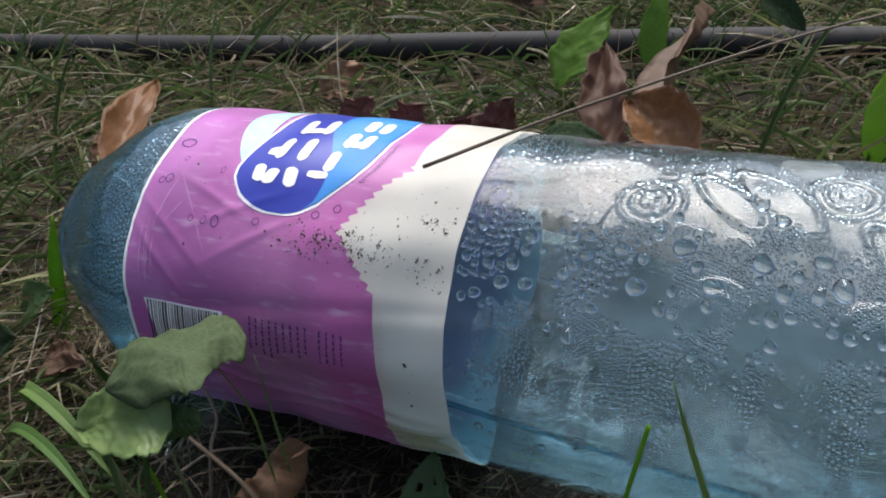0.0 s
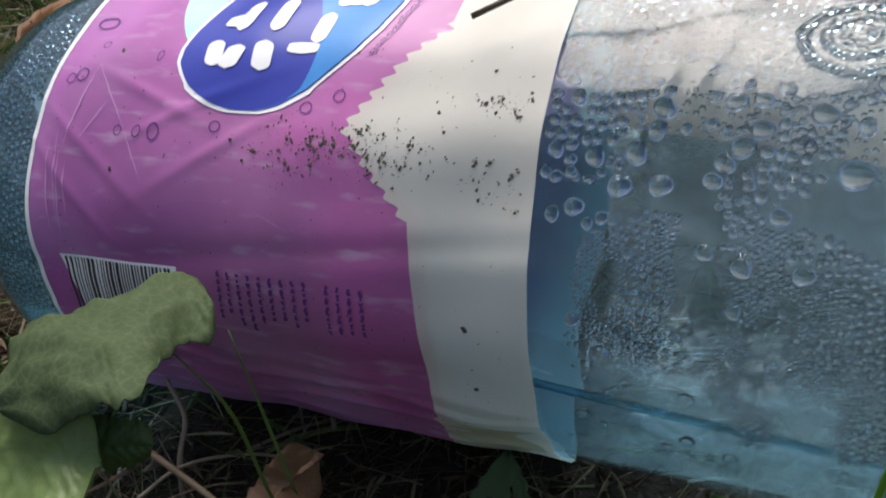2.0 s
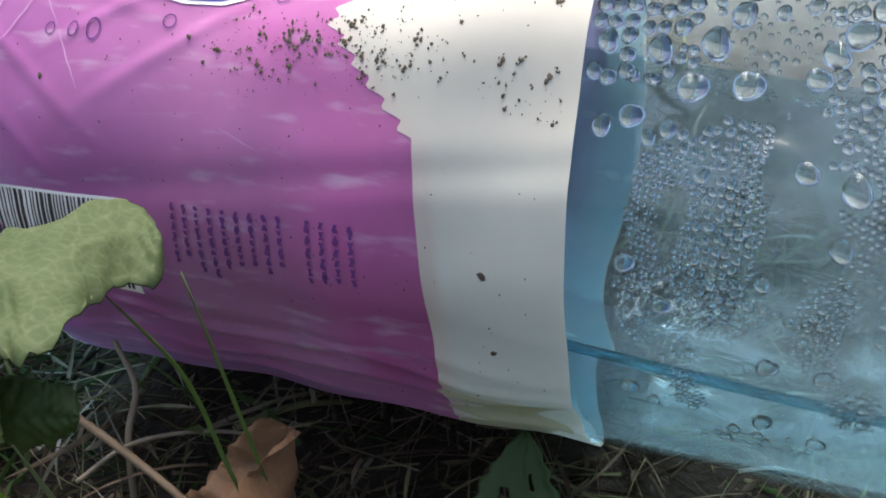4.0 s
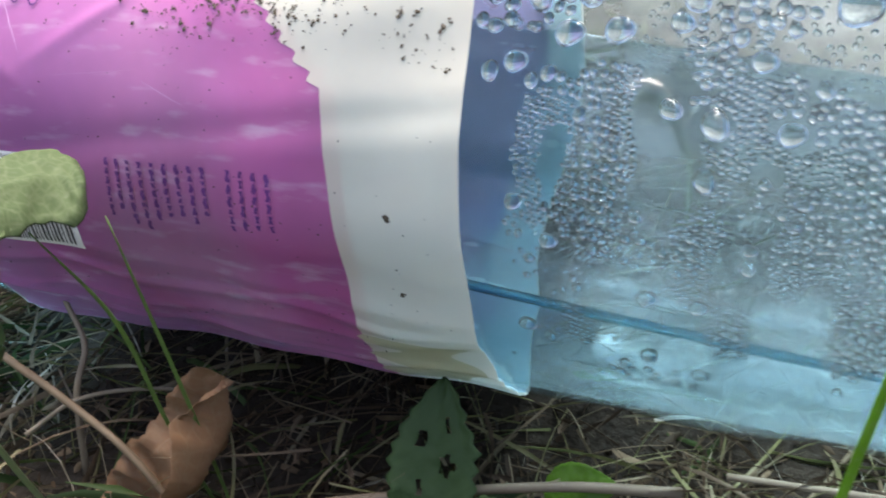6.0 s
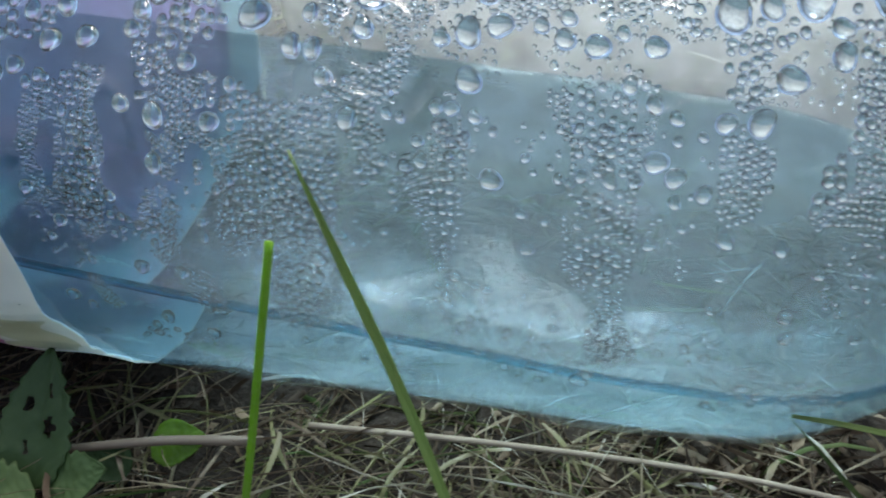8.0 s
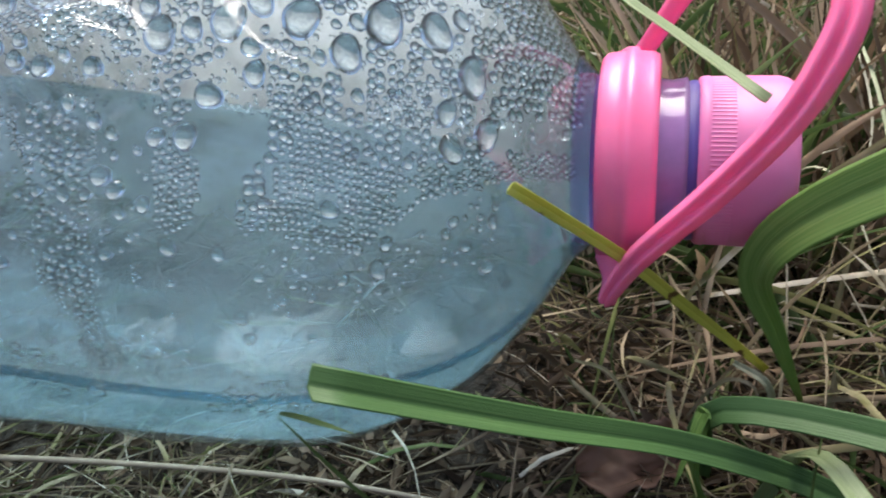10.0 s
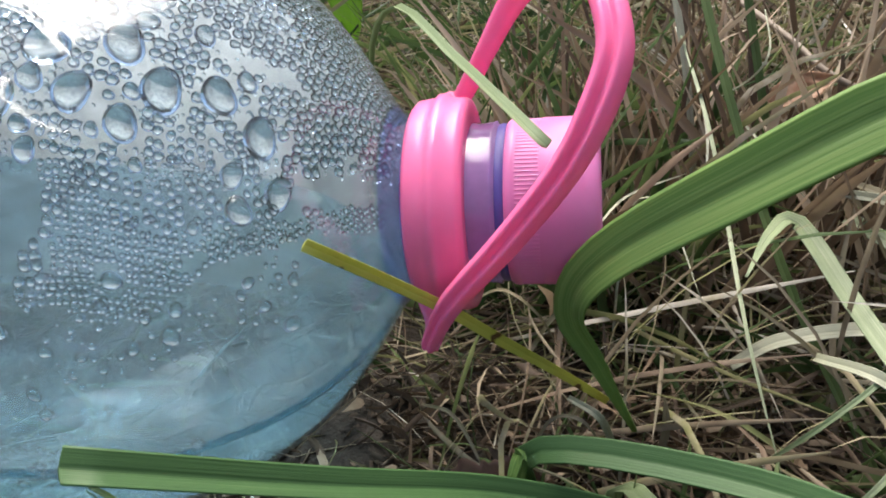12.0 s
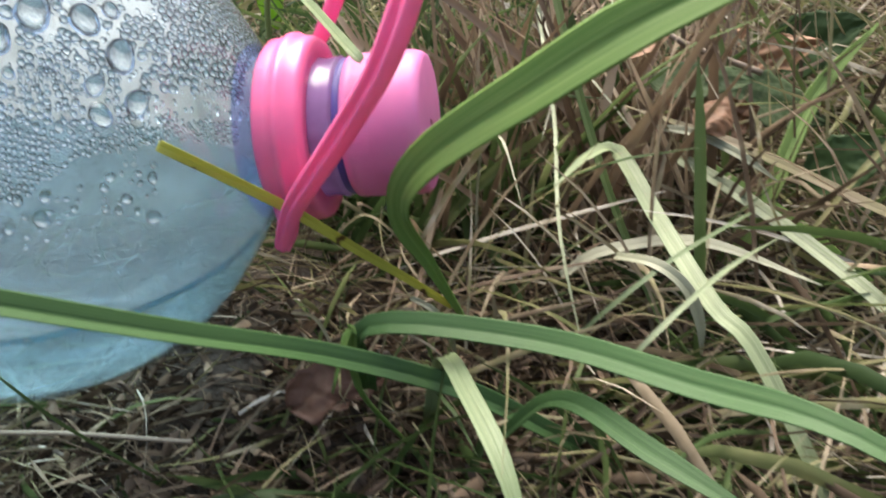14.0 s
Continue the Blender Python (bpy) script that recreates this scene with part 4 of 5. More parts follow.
def scatter_dirt():
    """Crumbs of soil stuck to the label: a dense patch, and single specks."""
    rr = random.Random(8)
    spots = []
    for cx, ct, sx, st, n in ((-0.057, 47, 0.008, 1.6, 90), (-0.070, 50, 0.010, 2.0, 55), (-0.040, 50, 0.010, 2.0, 60), (-0.074, 56, 0.006, 3.0, 14), (-0.009, 37.5, 0.004, 1.5, 30), (-0.007, 55, 0.005, 2.0, 20), (-0.025, 37, 0.006, 1.5, 7)):
        spots += [(rr.gauss(cx, sx * 1.3), rr.gauss(ct, st * 1.4), 0.00011 + 0.00048 * rr.random() ** 3) for _ in range(int(n * 1.5))]
    for x, t, s in list(spots):   # grains cling together
        for _ in range(rr.choice((0, 0, 1, 2, 4)) if s > 0.00018 else 0):
            spots.append((x + rr.gauss(0, 1.6 * s), t + rr.gauss(0, math.degrees(1.6 * s / R)), s * rr.uniform(0.4, 0.9)))
    spots += [(rr.uniform(-0.165, -0.002), rr.uniform(25, 120), rr.uniform(0.0001, 0.0003)) for _ in range(240)]
    spots += [(-0.139, 56, 0.0009), (-0.147, 27, 0.0007), (-0.015, 97, 0.0007), (-0.016, 82, 0.0009)]
    verts, faces = [], []
    for x, t, s in spots:
        if x > 0.001 or x < LEFT + 0.003:
            continue
        c = wrap(np.array(x), np.array(t), label_radius(np.array(x), np.array(t)) + 0.0003)
        a = math.radians(t)
        nr, e1, e2 = Vector((0, -math.sin(a), math.cos(a))), Vector((1, 0, 0)), Vector((0, math.cos(a), math.sin(a)))
        k = len(verts)
        m = 6
        turn = rr.uniform(0, 6)
        for i in range(m):
            q = s * rr.uniform(0.6, 1.4)
            verts.append(Vector(c) + e1 * (math.cos(turn + i * 2 * math.pi / m) * q) + e2 * (math.sin(turn + i * 2 * math.pi / m) * q * 1.2))
        verts.append(Vector(c) + nr * s * 0.7)
        faces += [(k + i, k + (i + 1) % m, k + m) for i in range(m)]
    part("dirt", verts, faces, DIRT, sleeve, "dark soil crumbs stuck to the label", kind="stuff")


scatter_dirt()


# neck, collar ring, cap and carrying handle
def lathe(rows, n=72, flute=0.0, flutes=0, span=None):
    v = []
    for i, (x, r) in enumerate(rows):
        for j in range(n):
            a = 2 * math.pi * j / n
            rr = r
            if flutes and span and span[0] <= i <= span[1]:
                rr += flute * (1 if (j * flutes // n) % 2 else -1) * 0.5
            v.append((x, -rr * math.sin(a), R + rr * math.cos(a)))
    return v, grid_faces(len(rows), n, closed_cols=True)


def closed(rows, n=72, **kw):
    v, f = lathe(rows, n, **kw)
    f += [tuple(range(n)), tuple((len(rows) - 1) * n + j for j in range(n - 1, -1, -1))]
    return v, f


part("neck", *lathe([(0.2535, 0.0262), (0.2550, 0.0245), (0.2570, 0.0222), (0.2590, 0.0212)]), VIOLET, bottle, "violet tinted neck below the ring")
part("seal_gap", *lathe([(0.2798, 0.0198), (0.2806, 0.0201), (0.2816, 0.0201), (0.2824, 0.0198)]), GAP, bottle, "dark gap between seal band and cap")
part("neck_collar", *lathe([(0.2575, 0.0215), (0.2735, 0.0206), (0.2755, 0.0203), (0.2785, 0.0207), (0.2795, 0.0209), (0.2800, 0.0198), (0.2815, 0.0196)]), PINK_INNER, bottle, "lilac tinted clear neck and broken seal band")
ring = part("handle_ring", *lathe([(0.2590, 0.0205), (0.2588, 0.0255), (0.2600, 0.0268), (0.2630, 0.0272), (0.2648, 0.0273), (0.2652, 0.0283), (0.2672, 0.0284), (0.2680, 0.0274), (0.2712, 0.0272), (0.2726, 0.0266), (0.2731, 0.0250), (0.2731, 0.0205), (0.2590, 0.0205)]), PINK, bottle, "hot pink ring round the neck")
cap_rows = [(0.2822, 0.0150), (0.2822, 0.0203), (0.2828, 0.0210), (0.2845, 0.0212), (0.2850, 0.0209), (0.2905, 0.0209), (0.2910, 0.0212), (0.3010, 0.02115), (0.3030, 0.0207), (0.3043, 0.0198), (0.3048, 0.0186), (0.3048, 0.001)]
cap = part("cap", *closed(cap_rows, 72), PINK_CAP, bottle, "soft pink screw cap")
for k in range(120):
    a = 2 * math.pi * k / 120
    v = []
    for x in (0.2850, 0.2905):
        for da, dr in ((-0.013, 0), (0, 0.00013), (0.013, 0)):
            rr = 0.0209 + dr
            v.append((x, -rr * math.sin(a + da), R + rr * math.cos(a + da)))
    part("cap_rib", v, [(0, 1, 4, 3), (1, 2, 5, 4)], PINK_CAP, cap, smooth=False)

EAR = Vector((0.2622, -0.0285, 0.0560))
EAR_BACK = Vector((0.2640, 0.0270, 0.1000))
arch = [EAR, (0.2632, -0.0290, 0.0592), (0.2700, -0.0315, 0.0718), (0.2849, -0.0345, 0.0901), (0.2979, -0.0345, 0.1067), (0.3049, -0.0320, 0.1190), (0.3085, -0.0270, 0.1288), (0.3073, -0.0180, 0.1364),
        (0.3033, -0.0050, 0.1403), (0.2980, 0.0060, 0.1400), (0.2925, 0.0140, 0.1366), (0.2836, 0.0220, 0.1260), (0.2757, 0.0250, 0.1130), (0.2673, 0.0265, 0.0994), EAR_BACK - Vector((0.002, 0, 0.003))]
handle = part("carrying_handle", *tube(arch, [0.0018, 0.0026, 0.0036, 0.0040, 0.0042, 0.0046, 0.0046, 0.0044, 0.0044, 0.0044, 0.0040, 0.0034, 0.0028, 0.0026, 0.0022], 40, 110, squash=0.85, groove=0.5, face=(-0.3, -0.8, 0.5)), PINK, bottle, "hot pink curved carrying handle")
for ear, inward in ((EAR, 1), (EAR_BACK, -1)):
    root = Vector((0.2665, 0, R)) + (ear - Vector((0.2640, 0, R))).normalized() * 0.0255
    part("handle_ear", *tube([root - Vector((0.003, 0, 0)), (root * 0.5 + ear * 0.5), ear], [0.0036, 0.0029, 0.0022], 14, 12), PINK, bottle)


# ---- condensation ----
def drop_verts(x, t, s, flat, segs, rings, rr):
    """One bead on the inner side of the wall: a dome with a slightly sagging, uneven outline."""
    a = math.radians(t)
    r = float(body_radius(x, t)) + min(1, max(0, (float(body_radius(x, t)) - 0.03) / 0.03)) * float(emboss(np.array([x]), np.array([t]))[0] + wobble(np.array(x), np.array(t)))
    slope = (float(body_radius(x + 0.001, t)) - float(body_radius(x - 0.001, t))) / 0.002
    out = Vector((-slope, -math.sin(a), math.cos(a))).normalized()
    c = Vector((x, -r * math.sin(a), R + r * math.cos(a))) - out * 0.0002
    e2 = Vector((0, math.cos(a), math.sin(a)))
    e1 = e2.cross(out)
    e2 = out.cross(e1)
    ph, v = rr.uniform(0, 6), []
    for i in range(rings):
        el = i / rings * math.pi / 2
        for j in range(segs):
            b = 2 * math.pi * j / segs
            q = s * math.cos(el) * (1 + 0.10 * math.sin(2 * b + ph) + 0.05 * math.sin(3 * b + ph))
            v.append(c + e1 * (math.cos(b) * q) + e2 * (math.sin(b) * q * 1.08) - out * (math.sin(el) * s * flat))
    v.append(c - out * (s * flat))
    f = [tuple(range(segs))]
    for i in range(rings - 1):
        for j in range(segs):
            k = (j + 1) % segs
            f.append(((i + 1) * segs + j, (i + 1) * segs + k, i * segs + k, i * segs + j))
    f += [((rings - 1) * segs + (j + 1) % segs, (rings - 1) * segs + j, rings * segs) for j in range(segs)]
    return v, f


RUN = np.concatenate([[0.0], np.cumsum(np.hypot(np.diff(WALL_X), np.diff(WALL_R)))])   # way along the wall


def condensation():
    rr = random.Random(21)
    big = [(0.093, 34, 0.0042), (0.078, 47, 0.0038), (0.106, 44, 0.0038), (0.070, 37, 0.0030), (0.083, 31, 0.0028), (0.088, 52, 0.0026), (0.122, 36, 0.0040), (0.131, 43, 0.0034), (0.128, 50, 0.0030), (0.142, 33, 0.0034), (0.150, 40, 0.0042), (0.235, 45, 0.0042), (0.228, 38, 0.0040), (0.219, 40, 0.0046), (0.212, 33, 0.0044), (0.226, 30, 0.0040), (0.205, 43, 0.0040), (0.199, 36, 0.0044), (0.213, 47, 0.0036), (0.238, 58, 0.0034), (0.232, 62, 0.0030), (0.192, 45, 0.0038), (0.186, 38, 0.0042), (0.178, 47, 0.0036)]
    for _ in range(190):
        x = rr.uniform(0.006, 0.240)
        t = rr.gauss(46, 16) if rr.random() < 0.8 else rr.uniform(66, 112)
        big.append((x, t, rr.uniform(0.0013, 0.0030) * (0.75 if t > 72 else 1)))
    kept = []
    cells = {}

    def place(x, t):
        return float(np.interp(x, WALL_X, RUN)), math.radians(t) * max(0.02, float(np.interp(x, WALL_X, WALL_R)))

    def free(x, t, s, gap, keep=True):
        """Clear of the larger drops that hang there already."""
        u, y = place(x, t)
        ci, cj = int(u // 0.005), int(y // 0.005)
        for i in range(ci - 2, ci + 3):
            for j in range(cj - 2, cj + 3):
                for u2, y2, s2 in cells.get((i, j), ()):
                    if (u - u2) ** 2 + (y - y2) ** 2 < ((s + s2) * gap) ** 2:
                        return False
        if keep:
            cells.setdefault((ci, cj), []).append((u, y, s))
        return True
    for x, t, s in big:
        if free(x, t, s, 1.03):
            v, f = drop_verts(x, t, s, 0.62 if s > 0.0025 else 0.7, 20, 7, rr)
            part("droplet", v, f, DROP, bottle).visible_shadow = False
    verts, faces = [], []

    def add_bead(x, t, s):
        fine = s < 0.0006
        v, f = drop_verts(x, t, s, 0.75, 7 if fine else 10, 2 if fine else 3, rr)
        k = len(verts)
        verts.extend(v)
        faces.extend(tuple(k + q for q in p) for p in f)

    def scatter(n, x0, x1, t0, t1, s0, s1, test):
        for _ in range(n):
            x, t = rr.uniform(x0, x1), rr.uniform(t0, t1)
            patch = noise.noise((x * 34, t * 0.055, 3.0))
            if not test(x, t, patch):
                continue
            s = (s0 + (s1 - s0) * rr.random() ** 2) * (1 + 0.5 * noise.noise((x * 60, t * 0.08, 9.0)))
            if free(x, t, s, 1.02):
                add_bead(x, t, s)

    def lattice(x0, x1, t0, t1, pitch, test, loose=0.22):
        """Close-packed beads in wavering rows, between the larger drops."""
        row, run, end = 0, float(np.interp(x0, WALL_X, RUN)), float(np.interp(x1, WALL_X, RUN))
        while run < end:
            x = float(np.interp(run, RUN, WALL_X))
            step = math.degrees(pitch / float(body_radius(x, 0)))
            t = t0 + step * (0.5 * (row % 2)) + 4 * noise.noise((x * 40, 0, 0)) * step
            while t < t1:
                xj = x + rr.uniform(-loose, loose) * pitch * (1 if 0 < x < 0.2 else 0.75)
                tj = t + rr.uniform(-loose, loose) * step
                if test(xj, tj, noise.noise((xj * 34, tj * 0.055, 3.0))):
                    s = pitch * (0.49 - 0.5 * loose + 0.6 * loose * rr.random() + 0.5 * loose * noise.noise((xj * 70, tj * 0.09, 9.0)))
                    if free(xj, tj, s, 1.0, keep=False):
                        add_bead(xj, tj, s)
                t += step
            run += pitch * 0.87
            row += 1

    # how coarse the beads are: coarse beside the label and over the top, fine further down and on the shoulder
    def coarse(x, t):
        g = noise.noise((x * 40, t * 0.05, 12.0)) * 0.5 + noise.noise((x * 110, t * 0.12, 14.0)) * 0.3
        if x > 0.17:
            return 1.25 - (t - 25) / 40 + g
        return 0.80 - max(0, x - 0.05) * 16 + (0.4 if t < 22 else 0) - max(0, t - 48) * 0.03 + g

    def low_edge(x, t):
        if x > 0.178:
            return 73 + 11 * noise.noise((x * 60, t * 0.02, 8.0))
        return 50 + 34 * noise.noise((x * 42, 2.0, 5.0)) + 8 * noise.noise((x * 130, t * 0.1, 6.0))

    def bare(x, t, p):
        """Smooth patches where drops have run together and off."""
        return p < (-0.30 if x > 0.17 else -0.14 if t > 52 else -0.32)
    lattice(0.005, 0.168, 24, 90, 0.0036, lambda x, t, p: t < low_edge(x, t) and not bare(x, t, p) and coarse(x, t) > 0.72, 0.17)
    lattice(0.005, 0.168, -60, 24, 0.0030, lambda x, t, p: p > -0.25 and coarse(x, t) > 0.6, 0.34)
    lattice(0.168, 0.2555, -60, 90, 0.0027, lambda x, t, p: t < low_edge(x, t) and p > -0.36 and coarse(x, t) > 0.72, 0.13)
    lattice(0.005, 0.2555, -45, 90, 0.0024, lambda x, t, p: t < low_edge(x, t) and not bare(x, t, p) and 0.30 < coarse(x, t) <= (0.6 if t < 24 else 0.72))
    lattice(0.010, 0.2545, -30, 90, 0.0016, lambda x, t, p: t < low_edge(x, t) and p > -0.3 and coarse(x, t) <= 0.30)
    lattice(-0.245, -0.175, -60, 95, 0.0030, lambda x, t, p: p > -0.25)

    def column(x, t):
        """Strips of beads down the clear lower wall."""
        c = 0.75 * math.exp(-((x - 0.088) / 0.012) ** 2) + 0.7 * math.exp(-((x - 0.157) / 0.008) ** 2) + 0.55 * math.exp(-((x - 0.125) / 0.004) ** 2) + 0.5 * math.exp(-((x - 0.060) / 0.009) ** 2) + 0.6 * math.exp(-((x - 0.030) / 0.008) ** 2)
        return noise.noise((x * 90, t * 0.06, 1.0)) * 0.5 + c - 0.25 - max(0, t - 78) * 0.012
    lattice(0.012, 0.235, 58, 101, 0.0023, lambda x, t, p: t >= low_edge(x, t) - 1 and column(x, t) > 0.16)
    lattice(0.012, 0.235, 58, 101, 0.0014, lambda x, t, p: t >= low_edge(x, t) - 1 and 0.02 < column(x, t) <= 0.16)
    scatter(2500, 0.010, 0.240, 62, 112, 0.0006, 0.0014, lambda x, t, p: p > 0.05)
    scatter(2200, 0.004, 0.247, -110, -60, 0.0008, 0.0018, lambda x, t, p: p > -0.2)
    part("condensation", verts, faces, DROP, bottle, "fine beads of condensation", kind="stuff").visible_shadow = False


condensation()


# ---- hose ----
def build_hose():
    pts = [(-3.2, 0.42, 0.006), (-1.6, 0.475, 0.012), (-0.995, 0.506, 0.018), (-0.53, 0.545, 0.020), (-0.25, 0.597, 0.019), (0.142, 0.663, 0.018), (0.8, 0.75, 0.010), (2.2, 0.9, 0.006)]
    v, f = tube(pts, [0.0165, 0.0165], 20, 140)
    thing("irrigation_hose", v, f, HOSE, "black plastic watering hose lying across the grass", "hose")


build_hose()


# ---- single blades ----
def grass(points, width, normal, mat, label, **kw):
    v, f = blade_mesh(points, width, normal, **kw)
    ob = thing("grass_blade", v, f, mat, label, "grass blade", "single grass blades")
    layer = ob.data.uv_layers.new(name="UVMap")   # across, and along in tens of centimetres
    run = [0.0]
    for k in range(18, len(v), 18):
        run.append(run[-1] + (v[k] - v[k - 18]).length * 10)
    for loop, uv in zip(ob.data.loops, layer.data):
        uv.uv = (loop.vertex_index % 18 / 17, run[loop.vertex_index // 18] + len(v) * 0.01)
    return ob


grass([(0.1420, -0.1120, -0.012), (0.1310, -0.1075, 0.030), (0.1185, -0.0990, 0.066), (0.1075, -0.0945, 0.098), (0.1010, -0.0935, 0.122)], 0.0025, (0.2, -1, 0.4), BLADE, "slim green blade rising in front of the bottle", fold=0.35)
grass([(0.0720, -0.1260, -0.012), (0.0787, -0.1167, 0.030), (0.0848, -0.1082, 0.060), (0.0909, -0.0997, 0.090), (0.0936, -0.0965, 0.1025)], 0.0019, (0.2, -1, 0.3), LEAF_BRIGHT, "short thin green blade before the bottle, its tip cut", fold=0.3, cut=True)
grass([(0.345, -0.050, 0.000), (0.315, -0.052, 0.022), (0.283, -0.063, 0.043), (0.252, -0.087, 0.069), (0.221, -0.1105, 0.0955)], 0.0066, (-0.1, -0.5, 0.85), BLADE_DEEP, "broad green blade mown off square at its end", fold=0.45, cut=True, count=26)
grass([(0.3050, -0.0034, 0.018), (0.2930, -0.0110, 0.034), (0.2800, -0.0215, 0.0525), (0.2681, -0.0300, 0.0689), (0.2550, -0.0385, 0.0840), (0.2433, -0.0470, 0.0976)], 0.0031, (0.0, -0.9, 0.5), SICK, "yellowing blade with brown spots", fold=0.2, cut=True)
grass([(0.312, -0.020, 0.022), (0.3035, -0.022, 0.045), (0.297, -0.0245, 0.064), (0.306, -0.0265, 0.080), (0.334, -0.0275, 0.098), (0.372, -0.029, 0.119), (0.43, -0.03, 0.138), (0.50, -0.03, 0.135)], 0.0150, (-0.45, -0.75, 0.5), BLADE, "large arching green blade with a folded foot", fold=0.3, count=34, foot=0.10, grow=1.35)
grass([(0.1950, 0.1750, -0.010), (0.2150, 0.1330, 0.075), (0.2400, 0.0800, 0.1110), (0.2670, 0.0242, 0.1122), (0.2800, -0.0030, 0.1120), (0.2940, -0.0314, 0.1110)], 0.0031, (0.1, -0.4, 0.9), BLADE_LIGHT, "pale grey-green blade reaching over the cap", fold=0.7, cut=True)
grass([(0.286, -0.048, 0.020), (0.290, -0.051, 0.044), (0.335, -0.064, 0.048), (0.370, -0.090, 0.054), (0.396, -0.113, 0.060), (0.43, -0.14, 0.05)], 0.0072, (0, -0.5, 0.85), BLADE_DEEP, "green blade lying over to one side", fold=0.3, count=26)
grass([(0.412, -0.075, -0.010), (0.393, -0.043, 0.026), (0.383, -0.029, 0.033), (0.371, 0.006, 0.042), (0.360, 0.034, 0.053), (0.350, 0.020, 0.058), (0.340, -0.006, 0.061)], 0.0058, (0, -0.4, 0.9), BLADE_LIGHT, "half-dry blade bent over in an arch", fold=0.3, count=28)
grass([(0.470, -0.040, -0.010), (0.436, 0.003, 0.014), (0.404, 0.042, 0.029), (0.382, 0.066, 0.036)], 0.0056, (0, -0.5, 0.85), BLADE_LIGHT, "light green blade with a yellowed tip", fold=0.3, cut=True)
grass([(0.480, 0.030, 0.010), (0.444, 0.037, 0.027), (0.403, 0.051, 0.045), (0.364, 0.073, 0.054)], 0.0046, (0, -0.4, 0.9), STRAW, "bleached flat straw lying across", fold=0.2)
grass([(0.400, 0.045, 0.0), (0.418, 0.065, 0.024), (0.437, 0.093, 0.047), (0.464, 0.118, 0.064)], 0.0075, (0.3, -0.8, 0.5), BLADE, "fresh green blade standing upright", fold=0.3)
grass([(0.300, -0.040, 0.0), (0.309, -0.052, 0.034), (0.319, -0.074, 0.038), (0.329, -0.097, 0.034), (0.337, -0.120, 0.015)], 0.0055, (0.2, -0.4, 0.9), BLADE_LIGHT, "pale green blade drooping forwards", fold=0.3)
grass([(0.320, -0.055, 0.005), (0.340, -0.070, 0.034), (0.362, -0.098, 0.041), (0.385, -0.120, 0.040)], 0.0058, (0, -0.4, 0.9), BLADE_DEEP, "green blade leaning out to the front", fold=0.3)
grass([(0.338, 0.100, -0.015), (0.336, 0.106, 0.055), (0.329, 0.130, 0.110), (0.322, 0.150, 0.150)], 0.0026, (0, -1, 0.3), PALE, "pale grooved stalk standing behind the cap", fold=0.6)
grass([(0.372, 0.105, -0.015), (0.364, 0.115, 0.045), (0.356, 0.150, 0.105), (0.350, 0.170, 0.140)], 0.0032, (0, -1, 0.3), GREEN, "tall grey-green grass stalk behind the cap", fold=0.6)
grass([(0.348, 0.125, -0.015), (0.347, 0.128, 0.035), (0.346, 0.134, 0.080)], 0.0065, (0, -1, 0.2), LEAF_DARK, "blue-green flat blade between dry stems", fold=0.2)
grass([(0.305, 0.045, -0.015), (0.312, 0.052, 0.045), (0.322, 0.030, 0.062), (0.330, 0.000, 0.050)], 0.0010, (0, -0.5, 0.9), PALE, "thin pale curved straw beside the cap", fold=0.3)
grass([(0.310, 0.160, 0.10), (0.335, 0.150, 0.104), (0.370, 0.150, 0.106)], 0.0014, (0, -0.5, 0.9), PALE, "thin white straw lying across stems", fold=0.3)
grass([(-0.340, -0.010, -0.015), (-0.333, -0.004, 0.030), (-0.325, 0.004, 0.082)], 0.0110, (0.4, -0.9, 0.2), LEAF_BRIGHT, "bright upright green blade beside the base", fold=0.3)
grass([(-0.300, -0.070, -0.015), (-0.262, -0.095, 0.030), (-0.215, -0.110, 0.034), (-0.175, -0.120, 0.010)], 0.0080, (0, -0.4, 0.9), BLADE, "broad green blade near the weed", fold=0.35)
grass([(-0.280, -0.115, -0.015), (-0.245, -0.120, 0.025), (-0.195, -0.135, 0.036), (-0.150, -0.150, 0.020)], 0.0060, (0, -0.4, 0.9), BLADE, "green blade near the weed", fold=0.35)
grass([(-0.255, -0.040, -0.015), (-0.250, -0.055, 0.020), (-0.228, -0.072, 0.045)], 0.0070, (0.2, -0.7, 0.6), BLADE, "short green blade under the base", fold=0.35)
grass([(0.060, 0.300, -0.01), (0.085, 0.330, 0.075), (0.125, 0.365, 0.150)], 0.0050, (-0.4, -0.8, 0.3), GREEN, "grey-green stalk behind the bottle", fold=0.7)
grass([(0.455, 0.03, -0.01), (0.425, 0.05, 0.012), (0.403, 0.067, 0.023), (0.388, 0.084, 0.028)], 0.0060, (0, -0.6, 0.8), BLADE, "green blade with a blunt pale tip", fold=0.3, cut=True)
grass([(0.34, 0.01, 0.02), (0.355, 0.012, 0.028), (0.385, 0.012, 0.030), (0.42, 0.0, 0.02)], 0.0050, (0, -0.3, 1), PALE, "flat bleached straw blade", fold=0.2)
grass([(0.385, -0.03, -0.015), (0.36, 0.03, 0.03), (0.345, 0.075, 0.075), (0.335, 0.12, 0.12), (0.33, 0.15, 0.15)], 0.0030, (0, -1, 0.2), GREEN, "tall green stalk beside the cap", fold=0.4)
grass([(0.30, -0.045, -0.012), (0.285, -0.052, 0.022), (0.286, -0.053, 0.045), (0.280, -0.062, 0.030)], 0.0045, (-0.7, -0.7, 0.1), BLADE, "small upright green blade", fold=0.3)
